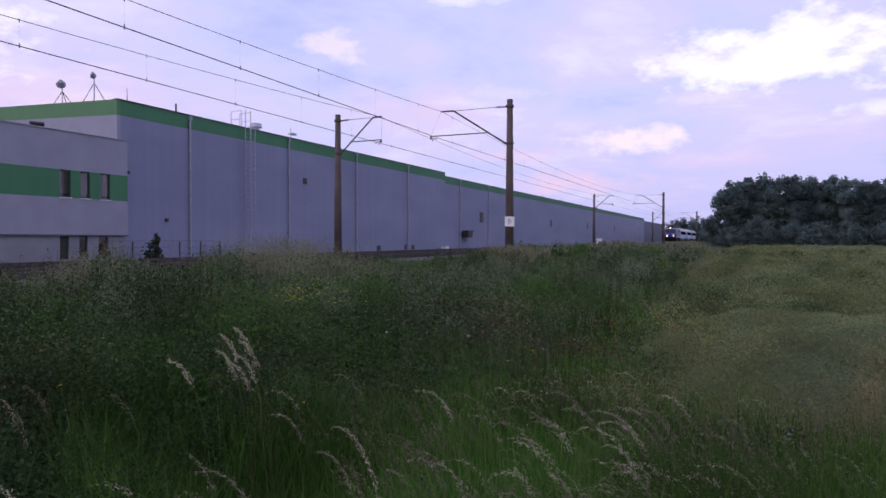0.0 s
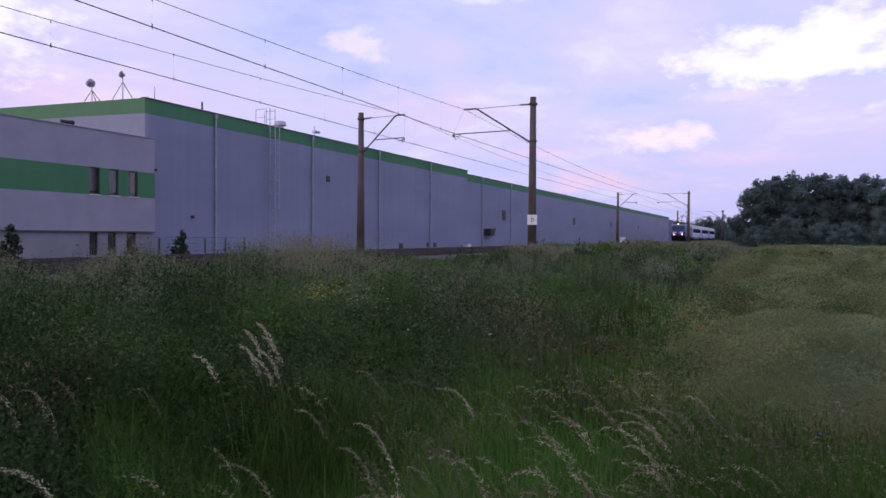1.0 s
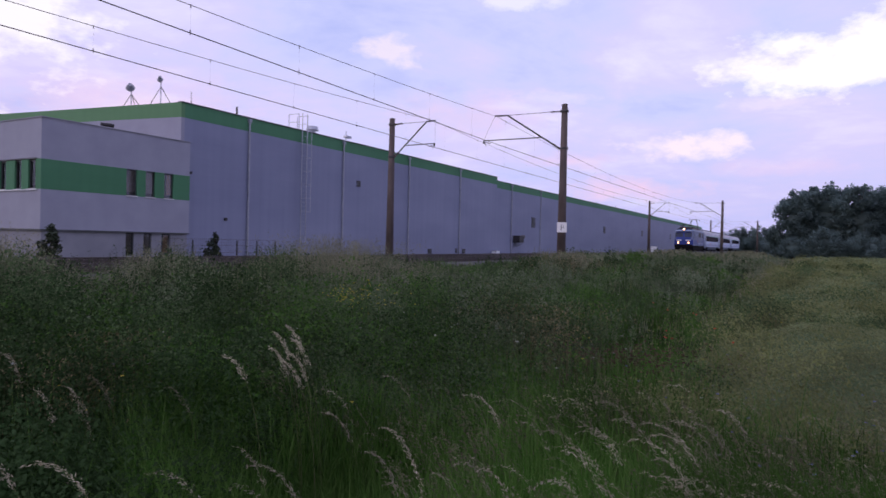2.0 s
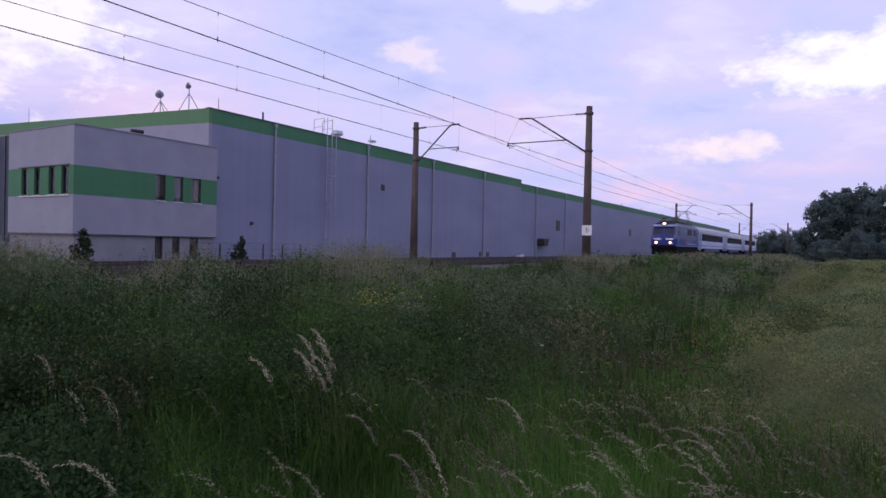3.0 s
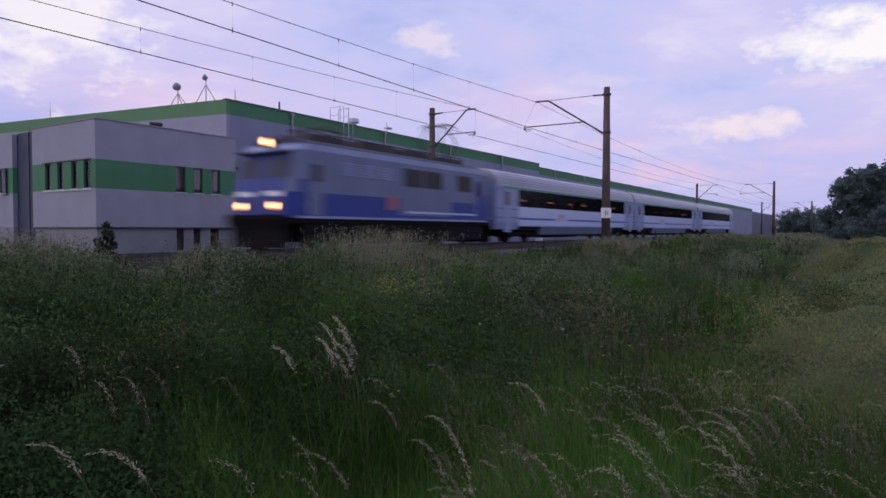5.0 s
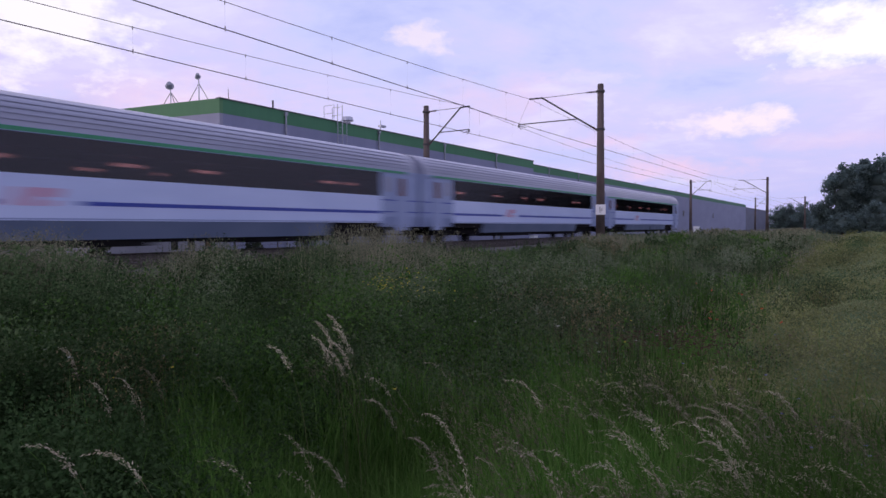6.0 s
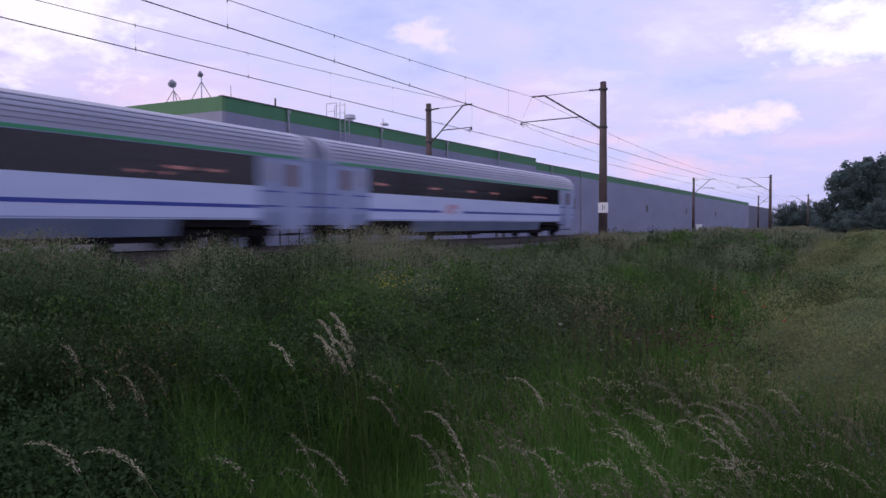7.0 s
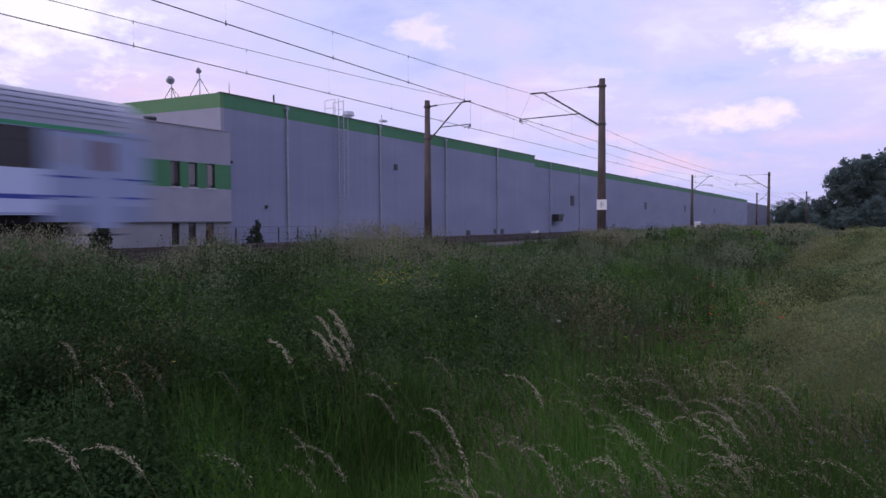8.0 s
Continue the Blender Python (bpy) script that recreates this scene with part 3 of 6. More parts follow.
    # wall louvres and small vents: place along the wall, height, size
    for y, z, w, h in ((84.85, EYE.z + 3.0, 1.3, 1.4), (121.5, EYE.z + 3.0, 1.3, 1.3), (153.9, EYE.z + 3.05, 1.3, 1.3), (44.36, EYE.z + 4.75, 0.5, 0.5),
                       (56.5, EYE.z - 0.95, 0.75, 0.5), (63.95, EYE.z - 0.93, 0.7, 0.5), (62.2, EYE.z - 0.9, 0.4, 0.5), (190, EYE.z + 3.0, 1.3, 1.3)):
        lv = part("louvre", box(B(), 0.0, 0.05, y - HY - w / 2, y - HY + w / 2, z - h / 2, z + h / 2, 0.01), M_TRIM, hall, "dark louvred vent")
        n = max(3, int(h / 0.16))
        for i in range(n):
            zz = z - h / 2 + (i + 0.5) * h / n
            part("slat", box(B(), 0.05, 0.085, y - HY - w / 2 + 0.04, y - HY + w / 2 - 0.04, zz - 0.03, zz + 0.02), M_DARK, lv)
    # caged ladder
    yl = 37.2 - HY
    lad = part("ladder_rail", box(B(), 0.28, 0.33, yl - 0.30, yl - 0.25, 1.2, H1 + 1.25), M_STEEL, hall, "pale galvanised caged ladder")
    part("ladder_rail", box(B(), 0.28, 0.33, yl + 0.25, yl + 0.30, 1.2, H1 + 1.25), M_STEEL, hall)
    for i in range(28):
        z = 1.4 + i * 0.29
        part("rung", tube(B(), (0.305, yl - 0.25, z), (0.305, yl + 0.25, z), 0.009, None, 6), M_STEEL, lad)
    for i in range(7):
        z = 3.6 + i * 1.0
        bm = B()
        for k in range(8):
            a, b = math.pi * k / 8, math.pi * (k + 1) / 8
            tube(bm, (0.33 + 0.62 * math.sin(a), yl - 0.36 * math.cos(a), z), (0.33 + 0.62 * math.sin(b), yl - 0.36 * math.cos(b), z), 0.016, None, 5)
        part("cage_hoop", bm, M_STEEL, lad)
    for k in (2, 4, 6):
        a = math.pi * k / 8
        part("cage_bar", tube(B(), (0.33 + 0.62 * math.sin(a), yl - 0.36 * math.cos(a), 3.6), (0.33 + 0.62 * math.sin(a), yl - 0.36 * math.cos(a), 9.6), 0.012, None, 5), M_STEEL, lad)
    # railing at the ladder's head
    for y0 in (-0.42, 0.5):
        bm = B()
        tube(bm, (-0.9, yl + y0, H1), (-0.9, yl + y0, H1 + 1.2), 0.025, None, 6)
        tube(bm, (0.1, yl + y0, H1), (0.1, yl + y0, H1 + 1.2), 0.025, None, 6)
        tube(bm, (-0.9, yl + y0, H1 + 1.2), (0.1, yl + y0, H1 + 1.2), 0.025, None, 6)
        tube(bm, (-0.9, yl + y0, H1 + 0.6), (0.1, yl + y0, H1 + 0.6), 0.02, None, 6)
        part("roof_railing", bm, M_STEEL, hall)
    # roof fan, short stacks, rods
    bm = tube(B(), (-1.3, yl + 2.7, H1 - 0.1), (-1.3, yl + 2.7, H1 + 0.55), 0.28, None, 12)
    tube(bm, (-1.3, yl + 2.7, H1 + 0.55), (-1.3, yl + 2.7, H1 + 0.85), 0.5, 0.42, 12)
    part("roof_fan", bm, M_STEEL, hall, "grey mushroom roof fan")
    for y in (31.5, 118.0, 132.0, 150.0, 168.0, 205.0):
        top = H1 if y < HY + l1 else H2
        part("vent_stack", tube(B(), (-0.7, y - HY, top - 0.1), (-0.7, y - HY, top + (0.75 if y < 60 else 0.5)), 0.06, None, 7), M_DARK, hall)
    bm = tube(B(), (-0.6, 43.3 - HY, H1 - 0.1), (-0.6, 43.3 - HY, H1 + 1.0), 0.03, None, 6)
    box(bm, -0.66, -0.3, 43.0 - HY, 43.7 - HY, H1 + 0.42, H1 + 0.58, 0.02)
    part("roof_camera_pole", bm, M_STEEL, hall)
    part("lightning_rod", tube(B(), (-0.8, 1.35, H1), (-0.8, 1.35, H1 + 1.0), 0.03, 0.012, 6), M_DARK, hall)
    part("lightning_rod", tube(B(), (-22.3, 0.6, H1 + 0.5), (-22.3, 0.6, H1 + 2.2), 0.03, 0.012, 6), M_DARK, hall)
    part("notice_panel", box(B(), -0.02, 0.05, 280.3 - HY, 281.7 - HY, 1.9, 2.9, 0.01), M_PLATE, hall, "white panel on the far wall")
    bm = box(B(), 0, 0.16, 30.0 - HY - 0.09, 30.0 - HY + 0.09, EYE.z + 1.05, EYE.z + 1.25, 0.02)
    part("wall_lamp", bm, M_DARK, hall)
    bm = box(B(), 0, 0.14, 27.2 - HY - 0.07, 27.2 - HY + 0.07, EYE.z + 3.8, EYE.z + 3.95, 0.02)
    part("wall_box", bm, M_DARK, hall)


build_hall()


def build_wall_unit():
    unit = thing("wall_fan_unit", "dark fan unit bracketed to the warehouse wall", "ventilation unit", (HX, 78.5, EYE.z + 0.62))
    part("housing", box(B(), 0.05, 0.95, -0.75, 0.75, -0.45, 0.45, 0.05), M_DARK, unit)
    part("duct", tube(B(), (0.5, 0.7, 0.15), (0.5, 1.7, 0.35), 0.32, 0.26, 12), M_TRIM, unit)
    bm = B()
    for y in (-0.6, 0.6):
        tube(bm, (0, y, -1.0), (0.8, y, -0.45), 0.03, None, 6)
    part("bracket", bm, M_STEEL, unit)


build_wall_unit()


def build_floodlight(x, z, spin, size, label, lift=0.0):
    """A lamp head on a roof tripod."""
    lamp = thing("roof_floodlight", label, "floodlight", (x, HY + 0.9, z), "tripods on the roof")
    hub = Vector((0, 0, 0.95 + lift))
    for k in range(3):
        a = radians(90 * k + spin)
        foot = Vector((0.95 * math.cos(a), 0.55 * math.sin(a), -0.05))
        part("leg", tube(B(), foot, hub, 0.022, None, 6), M_DARK, lamp)
    part("pole", tube(B(), (0, 0, 0.0), (0, 0, 1.25 + lift), 0.035, None, 8), M_STEEL, lamp)
    bm = tube(B(), (-0.05, -0.05, 1.35 + lift), (0.22, -0.25, 1.5 + lift), 0.28 * size, 0.13 * size, 14)
    ball(bm, (0.0, 0.02, 1.4 + lift), 0.2 * size, 10)
    part("head", bm, M_PIPE, lamp, "rounded grey lamp head")


build_floodlight(-39.05, H1 + 0.27, 10, 1.0, "grey roof floodlight on a thin steel tripod")
build_floodlight(-36.1, H1 + 0.14, 40, 0.6, "small grey roof floodlight on a taller steel tripod", 0.35)


def window(parent, along, fixed, a0, a1, z0, z1, blind=None, sill=True):
    """A window in a wall: along "y" on the face x = fixed, along "x" on the face y = fixed. Both in the parent's space."""
    def bx(u0, u1, d0, d1, w0, w1):
        return box(B(), d0, d1, u0, u1, w0, w1) if along == "y" else box(B(), u0, u1, -d1, -d0, w0, w1)
    def place(ob):
        ob.location = (fixed, 0, 0) if along == "y" else (0, fixed, 0)
        return ob
    f = 0.06
    fr = B()
    for u0, u1, w0, w1 in ((a0, a0 + f, z0, z1), (a1 - f, a1, z0, z1), (a0 + f, a1 - f, z0, z0 + f), (a0 + f, a1 - f, z1 - f, z1)):
        if along == "y":
            box(fr, -0.16, -0.08, u0, u1, w0, w1)
        else:
            box(fr, u0, u1, 0.08, 0.16, w0, w1)
    win = place(part("window", fr, M_FRAME, parent, "narrow window in dark frame"))
    p = part("pane", bx(a0 + f, a1 - f, -0.125, -0.115, z0 + f, z1 - f), M_GLASS, win)
    p.visible_shadow = False
    if sill:
        part("sill", bx(a0 - 0.03, a1 + 0.03, -0.1, 0.06, z0 - 0.05, z0), M_SILL, win)
    # also the sheet behind panes that imitates reflection and room light
    if blind:
        mat, share, drop, words = blind
        part("blind", bx(a1 - f - (a1 - a0) * share, a1 - f, -0.145, -0.137, z0 + f + drop, z1 - f), mat, win, words)


def build_office():
    """The two-storey office block in front of the warehouse's end, with a green window band."""
    off = thing("office_block", "pale two-storey office block with green window band", "office building", (-32.4, 18.0, 0))
    E = EYE.z
    zb, g0, g1, zt = E + 0.18, E + 2.13, E + 3.6, E + 5.6
    L, W = 8.7, 6.35       # along the track; along the end face
    wy = [(4.54, 5.18), (5.72, 6.31), (6.93, 7.54)]
    wx = [(-4.98, -4.35), (-3.7, -3.1), (-2.3, -1.7), (-1.1, -0.45)]
    t = 0.3
    # upper storey, front face
    part("wall_panel", box(B(), -t, 0, 0, L, zb, g0), M_PALE, off)
    part("wall_panel", box(B(), -t, 0, 0, L, g1, zt), M_PALE, off)
    cuts = [0] + [v for w in wy for v in w] + [L]
    for a, b in zip(cuts[::2], cuts[1::2]):
        part("green_panel", box(B(), -t, 0.004, a, b, g0, g1), M_GREEN, off)
    for i, (a, b) in enumerate(wy):
        window(off, "y", 0, a, b, g0 + 0.02, g1 - 0.02, blind=(M_BLIND if i == 2 else M_ROOM_TONE, 0.5 if i == 2 else 0.8, 0.15, "orange-brown blind" if i == 2 else "beige sheet for the room's lit tone"))
    # end face
    part("wall_panel", box(B(), -W, -t, 0, t, zb, g0), M_PALE, off)
    part("wall_panel", box(B(), -W, -t, 0, t, g1, zt), M_PALE, off)
    cuts = [-W] + [v for w in wx for v in w] + [-t]
    for a, b in zip(cuts[::2], cuts[1::2]):
        part("green_panel", box(B(), a, b, -0.004, t, g0, g1), M_GREEN, off)
    # white strips added behind the panes imitate their sky reflections
    for i, (a, b) in enumerate(wx):
        window(off, "x", 0, a, b, g0 + 0.02, g1 - 0.02, blind=(M_PANE_SKY, (0.4, 0.5, 0.55, 0.25)[i], (0.5, 0.35, 0.4, 0.0)[i], "white strip for the sky's reflection"))
    part("window_sill_strip", box(B(), -5.2, -0.33, -0.07, -0.005, g0 - 0.06, g0 - 0.012), M_SILL, off, "long pale metal sill")
    part("window_lintel_strip", box(B(), -5.2, -0.33, -0.05, -0.005, g1 + 0.004, g1 + 0.06), M_TRIM, off)
    part("corner_trim", box(B(), -t, 0.002, -0.002, t, g0, g1), M_GREEN, off)
    # ground floor, set back a little, with its windows
    ly = [(4.64, 5.14), (5.74, 6.24), (6.91, 7.51)]
    zs = 0.45
    part("ground_floor_wall", box(B(), -t - 0.12, -0.12, 0.12, L - 0.05, BASE, zs), M_PLINTH, off)
    cuts = [0.12] + [v for w in ly for v in w] + [L - 0.05]
    for a, b in zip(cuts[::2], cuts[1::2]):
        part("ground_floor_wall", box(B(), -t - 0.12, -0.12, a, b, zs, zb - 0.07), M_PLINTH, off)
    for i, (a, b) in enumerate(ly):
        window(off, "y", -0.12, a, b, zs, zb - 0.07, blind=(M_BLIND if i == 2 else M_ROOM_TONE, 0.6, 0.1, "orange-brown blind" if i == 2 else "beige sheet for the room's lit tone"), sill=False)
    part("ground_floor_wall", box(B(), -W, -t - 0.12, 0.12, 0.42, BASE, zb - 0.07), M_PLINTH, off)
    part("drip_edge", box(B(), -W, 0.03, -0.03, L, zb - 0.07, zb), M_TRIM, off)
    # dark stair bay, then the next wing
    part("stair_bay", box(B(), -W - 2.3, -W, 0.25, 0.6, BASE, zt - 0.05), M_DARKPANEL, off, "dark glazed stair bay")
    part("bay_mullion", box(B(), -W - 0.9, -W - 0.86, 0.2, 0.25, BASE, zt - 0.05), M_TRIM, off)
    for a, b, m in ((zb, g0, M_PALE), (g0, g1, M_GREEN), (g1, zt - 0.1, M_PALE), (BASE, zb, M_PLINTH)):
        part("wing_wall", box(B(), -W - 16, -W - 2.3, 0, t, a, b), m, off)
    window(off, "x", -0.2, -W - 3.6, -W - 2.9, g0 + 0.02, g1 - 0.02, blind=(M_BLIND, 0.6, 0.2, "orange-brown blind"))
    # roof, parapet cap, floors inside, back
    part("roof", box(B(), -W - 16, -t, t, L, zt - 0.35, zt - 0.2), M_ROOFING, off)
    part("parapet_cap", box(B(), -t - 0.04, 0.04, -0.04, L, zt, zt + 0.06), M_PLINTH, off)
    part("parapet_cap", box(B(), -W, -t - 0.04, -0.04, t + 0.04, zt, zt + 0.06), M_PLINTH, off)
    part("end_wall", box(B(), -W - 16, -t, L - t, L, BASE, zt), M_PALE, off)
    part("floor_slab", box(B(), -W - 16, -t - 0.15, 0.5, L - t, zb - 0.1, zb + 0.1), M_ROOM, off)
    part("inner_wall", box(B(), -4.6, -4.4, 3.2, L - t, BASE, zt - 0.35), M_ROOM, off)
    part("inner_wall", box(B(), -W, -t - 0.2, 3.0, 3.2, BASE, zt - 0.35), M_ROOM, off)
    bm = tube(B(), (-0.15, 3.45, zt + 0.05), (-0.15, 3.45, zt + 0.2), 0.03)
    tube(bm, (-0.15, 3.1, zt + 0.2), (-0.05, 3.75, zt + 0.2), 0.09, 0.11, 10)
    part("roof_camera", bm, M_DARK, off, "small dark camera on the parapet")


build_office()


def build_fence():
    fence = thing("wire_fence", "thin grey wire-mesh fence before the warehouse", "fence", (-29.5, 0, 0))
    ys = [23 + 1.6 * i for i in range(6)]
    for y in ys:
        part("post", box(B(), -0.03, 0.03, y - 0.03, y + 0.03, 0.0, 1.4), M_ARM, fence)
    for a, b in zip(ys, ys[1:]):
        bm = B()
        for z in (0.3, 0.7, 1.1, 1.45):
            tube(bm, (0, a, z), (0, b, z), 0.006, None, 4)
        for k in range(1, 12):
            y = a + (b - a) * k / 12
            tube(bm, (0, y, 0.2), (0, y, 1.5), 0.004, None, 4)
        part("mesh_panel", bm, M_ARM, fence)


build_fence()


def build_cabinet(x, y):
    cab = thing("trackside_cabinet", "small white trackside cabinet on a concrete foot", "cabinet", (x, y, float(ground_z(x, y)) - 0.05))
    part("body", box(B(), -0.45, 0.45, -0.3, 0.3, 0.15, 1.25, 0.03), M_LWHITE, cab)
    part("roof", box(B(), -0.5, 0.5, -0.35, 0.35, 1.25, 1.32, 0.02), M_STEEL, cab)
    part("foot", box(B(), -0.42, 0.42, -0.28, 0.28, 0, 0.16), M_SLEEPER, cab)


build_cabinet(-21.6, 110.0)


def build_utility_box(x, y):
    cover = thing("utility_box", "low white utility box on the ground by the warehouse wall", "utility box", (x, y, float(ground_z(x, y)) - 0.03))
    part("body", box(B(), -0.3, 0.3, -0.5, 0.5, 0.05, 0.62, 0.03), M_LWHITE, cover)
    part("lid", box(B(), -0.34, 0.34, -0.54, 0.54, 0.62, 0.68, 0.02), M_STEEL, cover)
    part("foot", box(B(), -0.28, 0.28, -0.46, 0.46, -0.05, 0.06), M_SLEEPER, cover)


build_utility_box(-32.2, 70.8)


# ---- train ----
# Vehicles stand along y, the front towards -y, rail head at z = 0, middle at y = 0.
def bogie(parent, y, wheelbase=2.5, radius=0.46):
    frame_part = B()
    for x in (-1.02, 1.02):
        box(frame_part, x - 0.07, x + 0.07, y - wheelbase / 2 - 0.55, y + wheelbase / 2 + 0.55, 0.42, 0.66, 0.03)
        for dy in (-wheelbase / 2, wheelbase / 2):
            box(frame_part, x - 0.14, x + 0.14, y + dy - 0.2, y + dy + 0.2, 0.3, 0.62, 0.03)
            tube(frame_part, (x, y + dy + 0.32, 0.4), (x, y + dy + 0.32, 0.85), 0.1)
            tube(frame_part, (x, y + dy - 0.32, 0.4), (x, y + dy - 0.32, 0.85), 0.1)
    box(frame_part, -1.0, 1.0, y - 0.3, y + 0.3, 0.4, 0.9, 0.03)
    b = part("bogie", frame_part, M_UNDER, parent)
    for dy in (-wheelbase / 2, wheelbase / 2):
        bm = B()
        for x in (-0.75, 0.75):
            tube(bm, (x - 0.065, y + dy, radius), (x + 0.065, y + dy, radius), radius, None, 24)
        tube(bm, (-0.75, y + dy, radius), (0.75, y + dy, radius), 0.09)
        part("wheelset", bm, M_UNDER, b)


def buffers(parent, y, way):
    for x in (-0.875, 0.875):
        bm = tube(B(), (x, y, 1.05), (x, y + way * 0.42, 1.05), 0.1)
        tube(bm, (x, y + way * 0.42, 1.05), (x, y + way * 0.48, 1.05), 0.24, 0.22, 16)
        part("buffer", bm, M_UNDER, parent)
    bm = box(B(), -0.08, 0.08, min(y, y + way * 0.45), max(y, y + way * 0.45), 0.9, 1.1, 0.02)
    part("coupling", bm, M_UNDER, parent)


def build_locomotive():
    loco = thing("electric_locomotive", "blue and pale grey electric locomotive with headlamps lit", "locomotive")
    W, Lh = 1.5, 7.2
    zf, zs, zr = 1.15, 2.05, 3.55
    # cab noses lean back above the waist
    def shell(z0, z1, y0, y1, w, lean0=0.0, lean1=0.0):
        bm = B()
        lo = [(-w, y0 + 0.35 + lean0), (-w + 0.3, y0 + lean0), (w - 0.3, y0 + lean0), (w, y0 + 0.35 + lean0), (w, y1 - 0.35 - lean0), (w - 0.3, y1 - lean0), (-w + 0.3, y1 - lean0), (-w, y1 - 0.35 - lean0)]
        hi = [(x, y + (lean1 - lean0) * (1 if y < 0 else -1)) for x, y in lo]
        a = [bm.verts.new((x, y, z0)) for x, y in lo]
        b = [bm.verts.new((x, y, z1)) for x, y in hi]
        for i in range(8):
            bm.faces.new((a[i], a[(i + 1) % 8], b[(i + 1) % 8], b[i]))
        bm.faces.new(a[::-1])
        bm.faces.new(b)
        bmesh.ops.recalc_face_normals(bm, faces=bm.faces)
        return bm
    part("lower_body", shell(zf, zs, -Lh, Lh, W), M_LBLUE, loco, "deep blue lower body")
    part("upper_body", shell(zs, zr, -Lh, Lh, W, 0.0, 0.42), M_LGREY, loco, "pale blue-grey upper body")
    bm = shell(zr, zr + 0.22, -Lh + 0.42, Lh - 0.42, W - 0.03, 0.0, 0.22)
    part("roof_edge", bm, M_CGREY, loco, "pale grey roof edge")
    bm = prism(B(), [(-1.42, zr + 0.18), (-1.1, zr + 0.42), (-0.5, zr + 0.52), (0.5, zr + 0.52), (1.1, zr + 0.42), (1.42, zr + 0.18)], -Lh + 0.9, Lh - 0.9)
    part("roof", bm, M_DARKPANEL, loco)
    part("underframe", box(B(), -1.46, 1.46, -Lh + 0.05, Lh - 0.05, 0.95, zf, 0.03), M_UNDER, loco)
    for x in (-1, 1):
        # pale middle of the lower side, darker skirt, white flash
        part("side_panel", box(B(), x * 1.5, x * 1.506, -0.9, 3.2, 1.35, zs), M_LGREY, loco)
        part("side_band", box(B(), x * 1.506, x * 1.511, -0.4, 5.45, 1.44, 1.53), M_CWHITE, loco)
        part("sill_line", box(B(), x * 1.46, x * 1.508, -Lh + 0.4, Lh - 0.4, 1.13, 1.22), M_CGREY, loco)
        part("red_mark", box(B(), x * 1.506, x * 1.511, -1.75, -1.05, 1.55, 2.15), M_LRED, loco)
        # machine-room windows and louvres
        for y0, y1 in ((-0.6, 0.85), (0.95, 2.4), (3.75, 5.1)):
            w = part("side_window", box(B(), x * 1.49, x * 1.512, y0, y1, 2.58, 3.36, 0.01), M_FRAME, loco)
            part("pane", box(B(), x * 1.512, x * 1.518, y0 + 0.07, y1 - 0.07, 2.64, 3.30), M_BLACK, w)
        for y0 in (-4.6, -3.4, -2.2):
            g = part("grille", box(B(), x * 1.49, x * 1.508, y0, y0 + 0.95, 2.75, 3.3), M_LGREY, loco)
            for i in range(6):
                part("slat", box(B(), x * 1.508, x * 1.52, y0 + 0.04, y0 + 0.91, 2.79 + i * 0.085, 2.83 + i * 0.085), M_CGREY, g)
        for y0 in (-6.2, 5.5):
            d = part("cab_door", box(B(), x * 1.5, x * 1.514, y0, y0 + 0.65, 1.25, 3.2, 0.006), M_LBLUE if y0 > 0 else M_LGREY, loco)
            part("door_window", box(B(), x * 1.514, x * 1.519, y0 + 0.12, y0 + 0.53, 2.45, 3.05), M_BLACK, d)
            part("handrail", tube(B(), (x * 1.56, y0 - 0.08, 1.3), (x * 1.56, y0 - 0.08, 2.4), 0.018, None, 6), M_STEEL, d)
        part("tank", box(B(), x * 0.6, x * 1.4, -2.3, 2.3, 0.16, 0.97, 0.05), M_UNDER, loco)
        for y0 in (-6.4, 2.2):
            part("spring_gear", box(B(), x * 1.1, x * 1.4, y0, y0 + 4.2, 0.24, 0.97, 0.05), M_UNDER, loco)
    for way in (-1, 1):
        yf = way * Lh
        lean = 0.28                      # set-back of the windscreen's plane for each metre of height
        # blue cab front above the waist
        m = Matrix.Translation((0, yf - way * 0.205, 2.78)) @ Matrix.Rotation(way * math.atan(lean), 4, "X")
        bm = box(B(), -1.2, 1.2, -0.01, 0.012, -0.76, 0.76, 0.004)
        bmesh.ops.transform(bm, matrix=m, verts=bm.verts)
        part("cab_front", bm, M_LBLUE, loco, "deep blue cab front")
        for x in (-1, 1):
            part("cab_corner", box(B(), x * 1.5, x * 1.509, min(yf - way * 0.45, yf - way * 0.9), max(yf - way * 0.45, yf - way * 0.9), zs, 2.5), M_LBLUE, loco)
        # windscreen pair
        for x in (-0.72, 0.72):
            m = Matrix.Translation((x, yf - way * 0.245, 2.9)) @ Matrix.Rotation(-way * -math.atan(lean), 4, "X")
            bm = box(B(), -0.58, 0.58, -0.02, 0.02, -0.38, 0.38, 0.01)
            bmesh.ops.transform(bm, matrix=m, verts=bm.verts)
            ws = part("windscreen", bm, M_FRAME, loco)
            bm = box(B(), -0.52, 0.52, way * 0.02, way * 0.026, -0.33, 0.33)
            bmesh.ops.transform(bm, matrix=m, verts=bm.verts)
            # front panes blue-grey: the sky's reflection is put into their colour
            part("pane", bm, M_BLACK if way > 0 else M_DARKPANEL, ws)
            part("front_stripe", box(B(), x - 0.42, x + 0.42, yf - 0.006, yf + way * 0.008, 1.90, 2.08), M_LWHITE, loco)
            lamp = part("headlamp", tube(B(), (x * 1.15, yf - way * 0.05, 1.56), (x * 1.15, yf + way * 0.09, 1.56), 0.16, 0.14, 18), M_DARK, loco)
